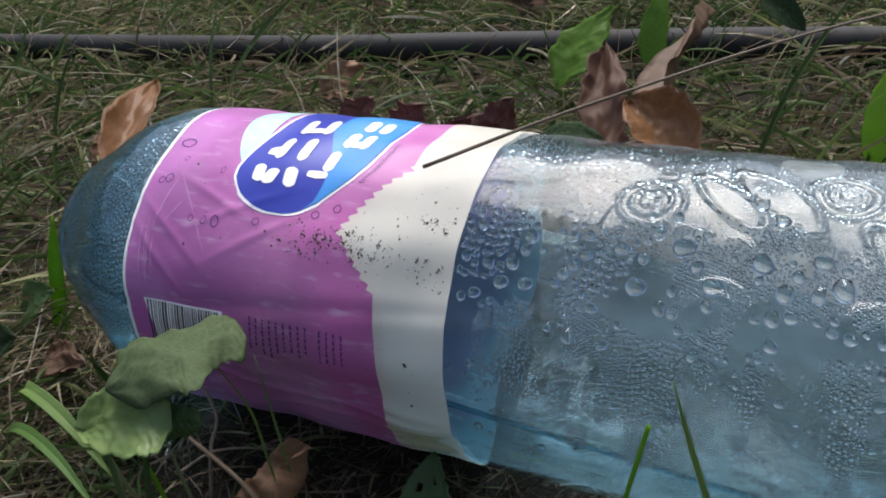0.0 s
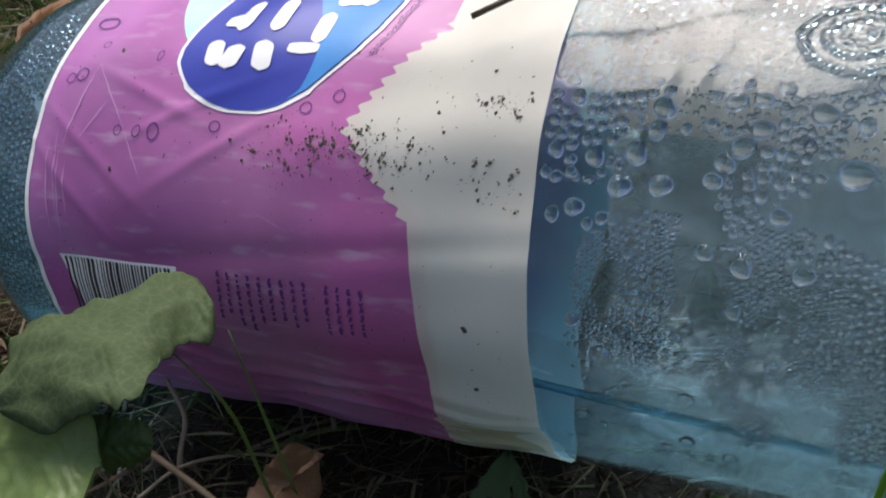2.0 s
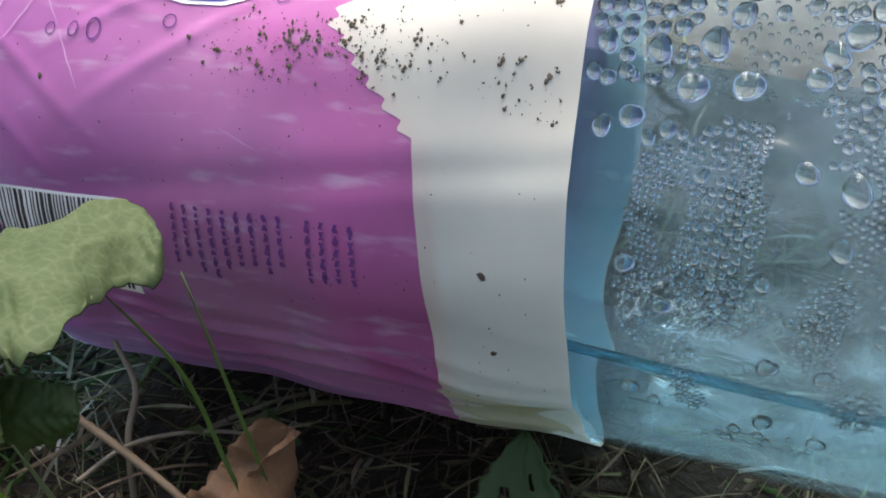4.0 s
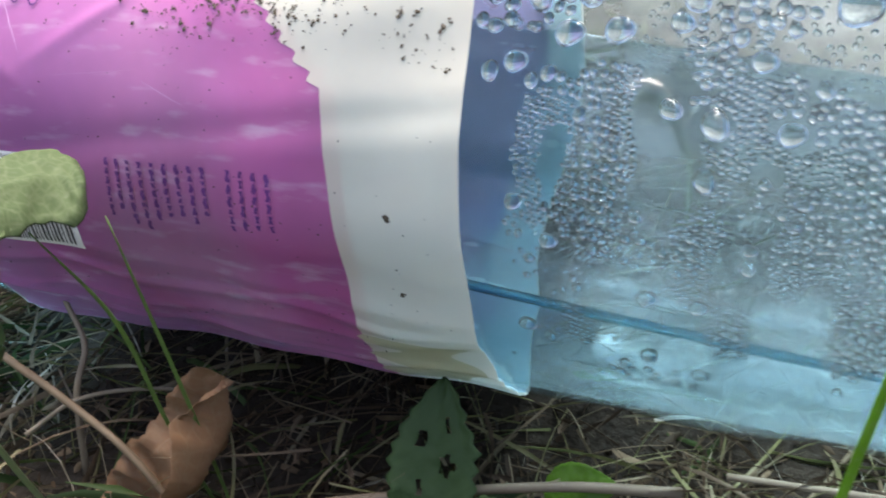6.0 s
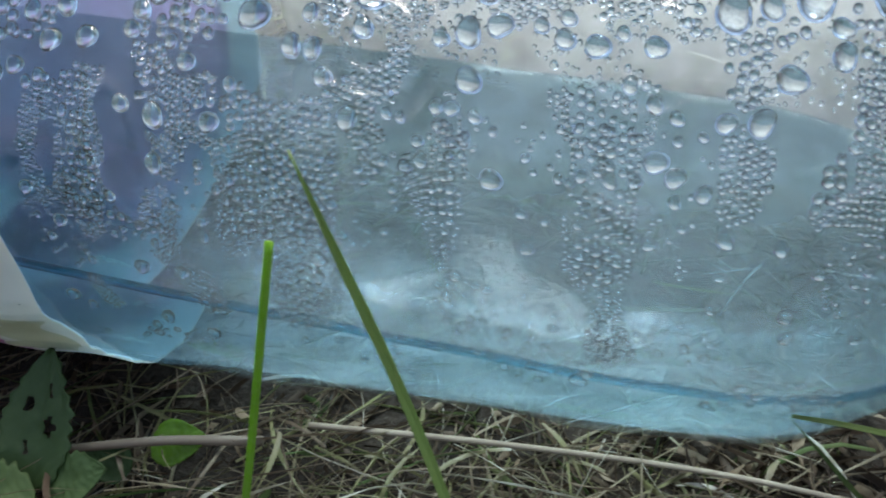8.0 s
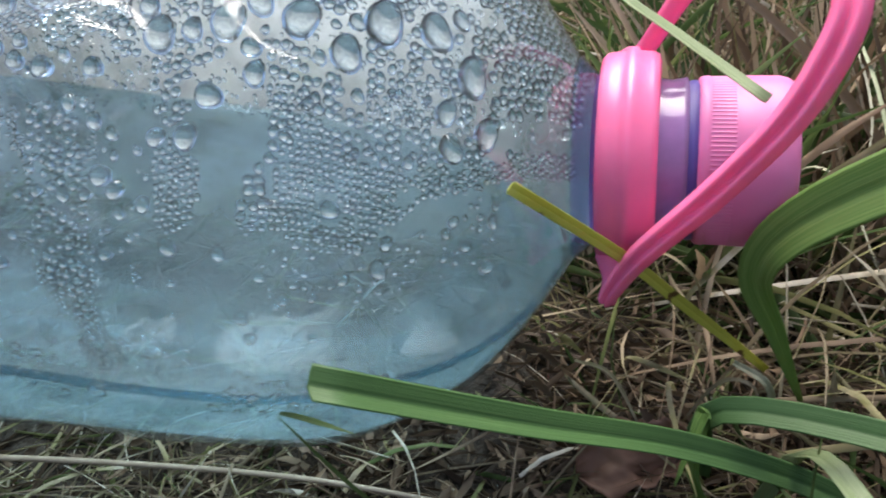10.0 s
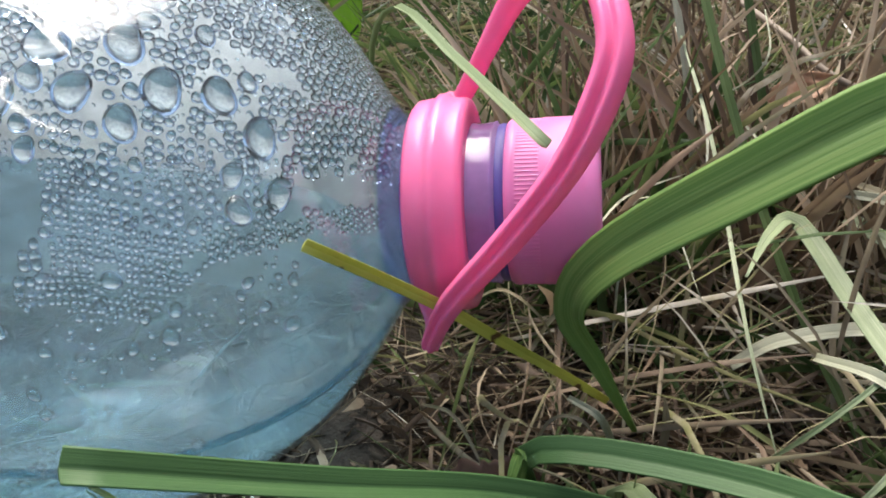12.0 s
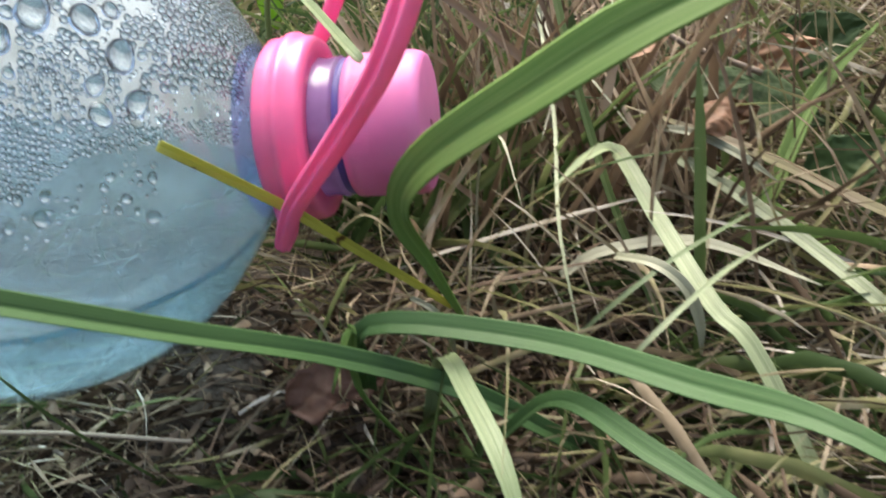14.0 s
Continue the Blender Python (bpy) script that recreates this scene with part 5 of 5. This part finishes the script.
grass([(0.195, -0.077, 0.056), (0.205, -0.086, 0.064), (0.222, -0.100, 0.075)], 0.0012, (0, -0.5, 0.8), GREEN, "hair-thin green blade touching the bottle", fold=0.3)
grass([(0.230, -0.075, 0.012), (0.212, -0.079, 0.035), (0.195, -0.0785, 0.0565)], 0.0011, (0, -0.8, 0.5), GREEN, "hair-thin green blade touching the bottle", fold=0.3)
grass([(0.20, -0.095, -0.012), (0.165, -0.085, 0.012), (0.130, -0.09, 0.012), (0.10, -0.10, 0.0)], 0.0055, (0, -0.3, 1), GREEN, "green blade lying at the foot of the bottle", fold=0.3)
grass([(-0.082, -0.098, -0.010), (-0.085, -0.102, 0.030), (-0.087, -0.104, 0.067), (-0.094, -0.112, 0.098)], 0.0015, (0.2, -1, 0.2), BLADE, "thin dark green blade before the label", fold=0.4)
grass([(-0.074, -0.100, -0.010), (-0.075, -0.101, 0.030), (-0.076, -0.102, 0.062), (-0.078, -0.103, 0.099)], 0.0013, (0.2, -1, 0.2), BLADE, "thin dark green blade before the label", fold=0.4)

grass([(-0.128, -0.128, -0.012), (-0.124, -0.134, 0.030), (-0.122, -0.142, 0.070)], 0.0028, (0.3, -1, 0.2), LEAF_BRIGHT, "yellow-green stalk of the weed patch", fold=0.5)
grass([(-0.112, -0.122, -0.012), (-0.108, -0.132, 0.030), (-0.104, -0.140, 0.075)], 0.0022, (0.3, -1, 0.2), BLADE_LIGHT, "pale green stalk under the weed leaf", fold=0.5)
grass([(-0.140, -0.125, -0.012), (-0.128, -0.138, 0.028), (-0.112, -0.150, 0.062)], 0.0026, (0.3, -1, 0.2), GREEN, "green stalk leaning under the weed leaf", fold=0.5)
grass([(-0.155, -0.118, -0.012), (-0.140, -0.138, 0.030), (-0.131, -0.150, 0.070)], 0.0030, (0.3, -1, 0.2), BLADE_LIGHT, "pale green stalk beside the weed", fold=0.5)

# straws round the cap
grass([(0.3638, 0.1345, 0.085), (0.3611, 0.1044, 0.08), (0.3547, 0.1041, 0.07), (0.3399, 0.1179, 0.055)], 0.0007, (0, -0.6, 0.8), PALE, "hair-thin pale curved grass stem", fold=0.4)
grass([(0.3321, 0.1278, 0.085), (0.3364, 0.0729, 0.075), (0.3396, 0.0444, 0.06), (0.3408, -0.0047, 0.045), (0.3469, -0.034, 0.02)], 0.0013, (0, -0.6, 0.8), BLADE_LIGHT, "long grey-green stalk crossing the straw", fold=0.4)
grass([(0.3735, 0.048, 0.055), (0.3854, 0.0417, 0.055), (0.3994, 0.0328, 0.05), (0.4119, 0.0325, 0.04)], 0.0034, (0, -0.6, 0.8), PALE, "bleached split straw blade", fold=0.4)
grass([(0.357, -0.0117, 0.04), (0.3673, -0.0251, 0.045), (0.3753, -0.0301, 0.04), (0.379, -0.0332, 0.03), (0.3795, -0.0346, 0.02)], 0.0036, (0, -0.6, 0.8), PALE, "white bleached straw bent downwards", fold=0.4)
grass([(0.2619, 0.0281, 0.03), (0.2743, 0.0211, 0.04), (0.2849, 0.0158, 0.035), (0.2894, 0.0319, 0.01)], 0.0009, (0, -0.6, 0.8), STRAW, "thin dry straw arching beside the cap", fold=0.4)
grass([(0.2827, -0.0187, 0.01), (0.2906, -0.0251, 0.03), (0.2985, -0.0274, 0.032), (0.3042, -0.0149, 0.01)], 0.0010, (0, -0.6, 0.8), STRAW, "thin dry straw curled over", fold=0.4)
grass([(0.2948, -0.0162, 0.03), (0.3027, -0.0213, 0.028), (0.3057, -0.0169, 0.015), (0.3057, -0.0101, 0.0)], 0.0022, (0, -0.6, 0.8), PALE, "broad withered blade hanging down", fold=0.4)
grass([(0.3179, -0.01, 0.0), (0.3203, -0.0155, 0.018), (0.3199, -0.0152, 0.03)], 0.0022, (0, -0.6, 0.8), STRAW, "withered blade standing in the straw", fold=0.4)
grass([(0.2522, -0.0077, 0.02), (0.2632, -0.0157, 0.022), (0.2733, -0.0279, 0.01)], 0.0011, (0, -0.6, 0.8), STRAW, "thin dry straw fallen in the shade", fold=0.4)
grass([(0.3996, 0.0117, 0.04), (0.3734, -0.0218, 0.045), (0.353, -0.0337, 0.035), (0.3368, -0.0296, 0.015)], 0.0014, (0, -0.6, 0.8), BLADE_LIGHT, "grey-green stalk lying aslant", fold=0.4)
grass([(0.3547, -0.0563, 0.03), (0.3662, -0.0501, 0.04), (0.3875, -0.0213, 0.04), (0.4109, 0.0146, 0.03)], 0.0016, (0, -0.6, 0.8), BLADE_LIGHT, "grey-green stalk lying aslant", fold=0.4)
grass([(0.3033, 0.0235, 0.06), (0.3126, 0.0506, 0.055), (0.332, 0.0743, 0.05)], 0.0008, (0, -0.6, 0.8), PALE, "thin pale straw leaning beside the cap", fold=0.4)
grass([(0.3325, 0.1366, 0.08), (0.3376, 0.1013, 0.07), (0.3386, 0.0742, 0.06), (0.3343, 0.0524, 0.05)], 0.0009, (0, -0.6, 0.8), PALE, "thin pale straw among brown stems", fold=0.4)
grass([(0.3474, 0.1085, 0.06), (0.3575, 0.083, 0.055), (0.3711, 0.0682, 0.04)], 0.0009, (0, -0.6, 0.8), PALE, "thin pale straw among brown stems", fold=0.4)

straw_pts = [(-0.022, -0.0345, 0.1645), (0.044, -0.001, 0.1860), (0.142, 0.050, 0.2100), (0.25, 0.12, 0.215), (0.42, 0.25, 0.12), (0.50, 0.33, -0.01)]
v, f = tube(straw_pts, [0.0009, 0.0007, 0.0006, 0.0006, 0.0005, 0.0005], 8, 40)
thing("long_straw", v, f, STEM, "long thin dry stalk leaning on the label", "straw")


def stem(points, r0, r1, label, mat=STEM):
    v, f = tube(points, [r0, r1], 9, 30)
    return thing("dry_stalk", v, f, mat, label, "stalk", "dry stalks on the ground")


stem([(-0.10, -0.125, 0.004), (-0.04, -0.100, 0.010), (0.015, -0.078, 0.010), (0.05, -0.066, 0.006)], 0.0011, 0.0016, "brown flattened stalk lying beside the bottle")
stem([(-0.170, -0.088, 0.030), (-0.149, -0.095, 0.031), (-0.129, -0.099, 0.026), (-0.101, -0.106, 0.018), (-0.080, -0.112, 0.000)], 0.0014, 0.0011, "thick pale dry stalk leaning before the label", SHEATH)
stem([(-0.152, -0.066, 0.044), (-0.149, -0.070, 0.038), (-0.138, -0.078, 0.028), (-0.135, -0.090, 0.018), (-0.136, -0.098, -0.010)], 0.0008, 0.0012, "bent thin dry stalk under the label")
stem([(-0.145, -0.105, 0.012), (-0.133, -0.090, 0.017), (-0.116, -0.073, 0.010), (-0.098, -0.064, 0.001)], 0.0008, 0.0006, "thin dry stalk under the label")
stem([(0.06, -0.055, 0.004), (0.12, -0.052, 0.006), (0.18, -0.050, 0.006), (0.23, -0.052, 0.004)], 0.0010, 0.0007, "yellowish stalk along the foot of the bottle")

stem([(0.3603, 0.1858, 0.075), (0.3754, 0.1443, 0.07), (0.3885, 0.1209, 0.062), (0.4201, 0.1089, 0.05)], 0.0013, 0.0013, "brown stalk lying aslant over the straw")


# ---- leaves ----
def leaf(base, tip, normal, width, mat, label, category="leaf", group="", name="leaf", **kw):
    v, f = leaf_mesh(base, tip, normal, width, **kw)
    return thing(name, v, f, mat, label, category, group)


def spread_leaf(back, front, bow, seed, n_u=44, n_v=18):
    """A broad leaf spread between its two margins: bowed across, wavy, with a sunken midrib and side veins, and a ragged margin."""
    one, two = spline(back, n_u), spline(front, n_u)
    top, low = [], []
    for i in range(n_u):
        u = i / (n_u - 1)
        a, b = one[i], two[i]
        along = (one[min(i + 1, n_u - 1)] + two[min(i + 1, n_u - 1)] - one[max(i - 1, 0)] - two[max(i - 1, 0)]).normalized()
        nr = along.cross(b - a).normalized()
        if nr.z < 0:
            nr = -nr
        w = (b - a).length
        pinch = 1 - 0.85 * max(0, 1 - u / 0.12) ** 2 - 0.8 * max(0, 1 - (1 - u) / 0.07) ** 2
        for j in range(n_v):
            v = j / (n_v - 1)
            vv = 0.5 + (v - 0.5) * pinch * (1 + 0.22 * noise.noise((u * 8, round(v) * 5.0, seed)) + 0.13 * noise.noise((u * 25, round(v) * 5.0, seed)))
            d = abs(v - 0.5)
            h = bow * (1 - 4 * (v - 0.5) ** 2) - 0.0007 * math.exp(-(d / 0.05) ** 2) + 0.00035 * math.sin((u * 8 - d * 5) * 2 * math.pi)
            h += 0.05 * w * noise.noise((u * 4, v * 3, seed * 2.0)) + 0.04 * w * noise.noise((u * 11, v * 8, seed * 3.0))
            p = a.lerp(b, vv) + nr * h
            top.append(p)
            low.append(p - nr * 0.0004)
    m = len(top)
    f = grid_faces(n_u, n_v)
    faces = list(f) + [tuple(m + k for k in reversed(q)) for q in f]
    rim = [j for j in range(n_v)] + [i * n_v + n_v - 1 for i in range(1, n_u)] + [(n_u - 1) * n_v + j for j in range(n_v - 2, -1, -1)] + [i * n_v for i in range(n_u - 2, 0, -1)]
    for k in range(len(rim)):
        a, c = rim[k], rim[(k + 1) % len(rim)]
        faces.append((c, a, m + a, m + c))
    return top + low, faces


def weed():
    """A weed at the side of the bottle: stalk and broad crumpled leaves."""
    root = tagged(new("weed_plant"), "broad-leaved weed with crumpled dusty leaves beside the bottle", "plant")
    for pts in ([(-0.115, -0.150, -0.012), (-0.112, -0.150, 0.05), (-0.108, -0.140, 0.098)], [(-0.112, -0.156, -0.012), (-0.118, -0.158, 0.04), (-0.125, -0.154, 0.075)]):
        v, f = tube(pts, [0.0018, 0.0012], 8, 16)
        part("stalk", v, f, LEAF_DARK, root)
    for back, front, mat, bow, seed in (
            ([(-0.1264, -0.14, 0.1044), (-0.1206, -0.127, 0.1144), (-0.1151, -0.112, 0.1087), (-0.1002, -0.09, 0.1052), (-0.0857, -0.097, 0.1051)],
             [(-0.097, -0.16, 0.1022), (-0.0774, -0.153, 0.1145), (-0.0686, -0.148, 0.1158), (-0.0784, -0.121, 0.1075), (-0.0731, -0.113, 0.1023)], LEAF, 0.006, 3),
            ([(-0.1439, -0.152, 0.083), (-0.1247, -0.146, 0.1017), (-0.0955, -0.15, 0.1119), (-0.0817, -0.148, 0.1055)],
             [(-0.1328, -0.16, 0.0823), (-0.1078, -0.168, 0.0887), (-0.0859, -0.17, 0.0945), (-0.0761, -0.164, 0.0972)], LEAF_WEED, -0.004, 5),
            ([(-0.104, -0.140, 0.094), (-0.094, -0.136, 0.093), (-0.086, -0.132, 0.088)],
             [(-0.103, -0.146, 0.084), (-0.093, -0.143, 0.080), (-0.086, -0.136, 0.080)], LEAF_DARK, 0.004, 7)):
        part("leaf", *spread_leaf(back, front, bow, seed), mat, root)


weed()
leaf((-0.010, -0.100, 0.006), (-0.013, -0.071, 0.037), (0.1, -0.75, 0.65), 0.026, LEAF_DARK, "jagged dark green leaf with nibbled holes", teeth=9, tooth=0.16, curl=0.15, droop=0.1, seed=11, holes=((0.45, 0.3, 0.07), (0.6, -0.35, 0.06), (0.3, -0.3, 0.05), (0.7, 0.3, 0.05)))
leaf((-0.004, -0.104, 0.008), (-0.033, -0.112, 0.012), (0, -0.5, 0.85), 0.022, LEAF_DARK, "jagged dark green ground leaf", teeth=8, tooth=0.16, curl=0.15, droop=0.1, seed=12)
leaf((-0.006, -0.098, 0.006), (0.016, -0.094, 0.016), (0, -0.6, 0.8), 0.018, LEAF_DARK, "jagged dark green ground leaf", teeth=7, tooth=0.16, curl=0.15, droop=0.1, seed=61)
leaf((-0.030, -0.118, 0.002), (-0.052, -0.122, 0.014), (0, -0.6, 0.8), 0.020, LEAF_DARK, "jagged dark green ground leaf", teeth=7, tooth=0.16, curl=0.15, droop=0.1, seed=62)
leaf((0.014, -0.074, 0.004), (0.034, -0.072, 0.010), (0, -0.6, 0.8), 0.014, LEAF_BRIGHT, "small bright green round leaf", curl=0.15, seed=13)
leaf((0.012, -0.082, 0.002), (0.000, -0.086, 0.010), (0, -0.6, 0.8), 0.012, LEAF_DARK, "small dark ground leaf", curl=0.15, seed=14)
leaf((0.150, -0.085, 0.006), (0.185, -0.100, 0.004), (0, -0.3, 0.9), 0.012, LEAF_DARK, "narrow green leaf by the bottle", curl=0.2, seed=15)
leaf((-0.092, -0.122, -0.004), (-0.071, -0.083, 0.030), (-0.5, -0.6, 0.5), 0.034, DEAD, "curled brown dead leaf before the bottle", "dead leaf", "dead leaves", "dead_leaf", curl=0.8, droop=-0.4, wave=0.12, crumple=0.16, ragged=0.35, seed=20)
leaf((0.165, -0.098, -0.004), (0.200, -0.096, 0.004), (0, -0.5, 0.85), 0.022, DEAD, "crumpled brown dead leaf", "dead leaf", "dead leaves", "dead_leaf", curl=0.5, droop=0.3, wave=0.1, crumple=0.2, ragged=0.3, seed=21)
leaf((0.10, -0.105, -0.008), (0.125, -0.10, 0.006), (0, -0.5, 0.85), 0.014, DEAD_RED, "brown dead leaf scrap", "dead leaf", "dead leaves", "dead_leaf", curl=0.5, wave=0.1, seed=22)
leaf((0.255, -0.036, 0.004), (0.288, -0.026, 0.010), (0, -0.5, 0.85), 0.020, DEAD_RED, "crumpled brown dead leaf under the cap", "dead leaf", "dead leaves", "dead_leaf", curl=0.4, wave=0.1, crumple=0.2, ragged=0.3, seed=23)
leaf((0.42, 0.17, 0.03), (0.455, 0.16, 0.045), (0, -0.8, 0.6), 0.018, DEAD, "brown dead leaf among dry stems", "dead leaf", "dead leaves", "dead_leaf", curl=0.4, wave=0.1, crumple=0.2, ragged=0.3, seed=24)
leaf((0.385, 0.18, 0.02), (0.43, 0.19, 0.045), (0, -0.8, 0.6), 0.020, DEAD, "brown dead leaf among dry stems", "dead leaf", "dead leaves", "dead_leaf", curl=0.4, wave=0.1, crumple=0.2, ragged=0.3, seed=25)
leaf((0.44, 0.20, 0.02), (0.475, 0.17, 0.05), (0, -0.8, 0.6), 0.030, LEAF_DARK, "dull green weed leaf", curl=0.2, seed=26)
leaf((0.400, 0.116, 0.046), (0.446, 0.104, 0.030), (0, -0.6, 0.8), 0.026, LEAF, "dull pale green toothed leaf among straw", teeth=7, tooth=0.14, curl=0.1, droop=0.1, seed=27)
leaf((0.398, 0.102, 0.030), (0.416, 0.094, 0.042), (0, -0.8, 0.6), 0.018, DEAD, "small rust-brown dead leaf", "dead leaf", "dead leaves", "dead_leaf", curl=0.4, crumple=0.15, ragged=0.3, seed=28)
leaf((0.430, 0.070, 0.020), (0.455, 0.060, 0.040), (0, -0.7, 0.7), 0.022, LEAF_DARK, "dark green ground leaf among straw", curl=0.2, seed=29)
leaf((-0.372, -0.012, 0.006), (-0.318, -0.024, 0.042), (0.2, -0.7, 0.7), 0.032, LEAF_DARK, "dark green leaf beside the bottle base", curl=0.2, seed=45)
leaf((-0.345, -0.060, 0.010), (-0.300, -0.070, 0.040), (0.2, -0.7, 0.7), 0.030, LEAF, "round green leaf low beside the base", curl=0.2, seed=46)
leaf((-0.315, -0.045, 0.002), (-0.270, -0.050, 0.014), (0, -0.5, 0.85), 0.026, DEAD, "brown dead leaf under the grass", "dead leaf", "dead leaves", "dead_leaf", curl=0.4, crumple=0.15, ragged=0.3, seed=47)
leaf((0.052, 0.400, 0.134), (0.088, 0.400, 0.104), (0.2, -0.8, 0.5), 0.022, LEAF, "dull green drooping leaf by the hose", curl=0.3, seed=49)
leaf((0.150, 0.330, 0.020), (0.158, 0.345, 0.110), (-0.5, -0.8, 0.2), 0.030, LEAF_BRIGHT, "green upright leaf behind the bottle", curl=0.3, seed=50)
# behind the bottle
leaf((-0.050, 0.205, 0.118), (-0.020, 0.235, 0.166), (-0.5, -0.8, 0.4), 0.042, LEAF_BRIGHT, "bright yellow-green torn leaf", teeth=4, tooth=0.2, curl=0.1, wave=0.05, seed=30)
leaf((0.012, 0.218, 0.128), (0.014, 0.236, 0.178), (-0.2, -1, 0.2), 0.020, LEAF_BRIGHT, "bright narrow upright leaf", curl=0.3, seed=31)
leaf((0.012, 0.109, 0.105), (-0.006, 0.178, 0.160), (0.2, -0.9, 0.3), 0.030, DEAD_RED, "dull brown hanging dead leaf", "dead leaf", "dead leaves", "dead_leaf", curl=0.5, wave=0.08, crumple=0.16, ragged=0.3, seed=32)
leaf((0.043, 0.100, 0.130), (0.036, 0.250, 0.165), (-0.6, -0.7, 0.4), 0.030, DEAD_PALE, "twisted pale brown dead leaf", "dead leaf", "dead leaves", "dead_leaf", curl=0.7, wave=0.12, crumple=0.2, ragged=0.4, seed=33)
leaf((0.034, 0.086, 0.158), (0.075, 0.064, 0.132), (0.3, -0.7, 0.7), 0.032, DEAD_ORANGE, "orange-brown curled dead leaf behind the bottle", "dead leaf", "dead leaves", "dead_leaf", curl=0.8, droop=0.4, wave=0.05, crumple=0.1, ragged=0.2, outline=1.3, seed=34)
leaf((-0.015, 0.078, 0.132), (0.025, 0.072, 0.140), (0, -0.4, 0.9), 0.022, LEAF, "pale green leaf lying behind the bottle", curl=0.2, seed=35)
for bs, tp, sd in (((-0.175, 0.135, 0.100), (-0.150, 0.13, 0.128), 36), ((-0.130, 0.125, 0.105), (-0.105, 0.12, 0.130), 37), ((-0.070, 0.130, 0.100), (-0.050, 0.13, 0.135), 38), ((-0.085, 0.13, 0.100), (-0.075, 0.13, 0.122), 39)):
    leaf(bs, tp, (0.1, -0.9, 0.3), 0.026, DEAD_RED, "reddish brown dead leaf on a low twig", "dead leaf", "dead leaves", "dead_leaf", curl=0.3, wave=0.08, crumple=0.2, ragged=0.35, outline=1.3, seed=sd)
leaf((-0.396, 0.112, 0.050), (-0.455, 0.252, 0.092), (0.5, -0.7, 0.5), 0.034, DEAD_ORANGE, "long curled orange-brown dead leaf", "dead leaf", "dead leaves", "dead_leaf", curl=0.9, wave=0.10, crumple=0.15, ragged=0.25, outline=1.1, seed=40)
leaf((-0.450, 0.180, 0.010), (-0.480, 0.200, 0.060), (0.3, -0.8, 0.4), 0.036, DEAD, "curled brown dead leaf", "dead leaf", "dead leaves", "dead_leaf", curl=0.6, wave=0.06, crumple=0.15, ragged=0.3, outline=1.3, seed=41)
leaf((-0.42, 0.45, 0.0), (-0.37, 0.47, 0.03), (0, -0.8, 0.5), 0.045, DEAD, "brown dead leaf by the hose", "dead leaf", "dead leaves", "dead_leaf", curl=0.4, wave=0.06, crumple=0.15, ragged=0.3, outline=1.3, seed=42)
leaf((-0.56, 0.80, 0.01), (-0.48, 0.86, 0.05), (0, -0.9, 0.4), 0.06, DEAD_RED, "dark brown dead leaf beyond the hose", "dead leaf", "dead leaves", "dead_leaf", curl=0.4, wave=0.06, crumple=0.15, ragged=0.3, outline=1.3, seed=43)
leaf((-0.30, 0.75, 0.01), (-0.27, 0.78, 0.07), (0, -0.9, 0.4), 0.06, DEAD_PALE, "pale brown dead leaf beyond the hose", "dead leaf", "dead leaves", "dead_leaf", curl=0.5, wave=0.06, crumple=0.15, ragged=0.3, outline=1.3, seed=44)
twig_pts = [(-0.20, 0.16, -0.01), (-0.16, 0.145, 0.06), (-0.12, 0.135, 0.10), (-0.06, 0.14, 0.11), (0.0, 0.12, 0.11), (0.045, 0.10, 0.13)]
v, f = tube(twig_pts, [0.0022, 0.0014], 8, 40)
thing("dry_twig", v, f, STEM, "low dry twig behind the bottle", "twig")

leaf((0.3608, 0.0967, 0.065), (0.3839, 0.1048, 0.07), (0, -0.7, 0.7), 0.011, DEAD, "long brown dead leaf among dry stems", "dead leaf", "dead leaves", "dead_leaf", curl=0.4, crumple=0.12, ragged=0.2, seed=71)
leaf((0.3875, 0.0327, 0.06), (0.3984, 0.05, 0.065), (0, -0.7, 0.7), 0.013, DEAD, "round rust-brown dead leaf among straw", "dead leaf", "dead leaves", "dead_leaf", curl=-0.4, crumple=0.12, ragged=0.15, seed=72)
leaf((0.3743, 0.0792, 0.06), (0.4113, 0.0769, 0.06), (0, -0.6, 0.8), 0.017, LEAF, "dull green toothed leaf among dry stems", teeth=8, tooth=0.14, curl=0.1, droop=0.1, seed=73)
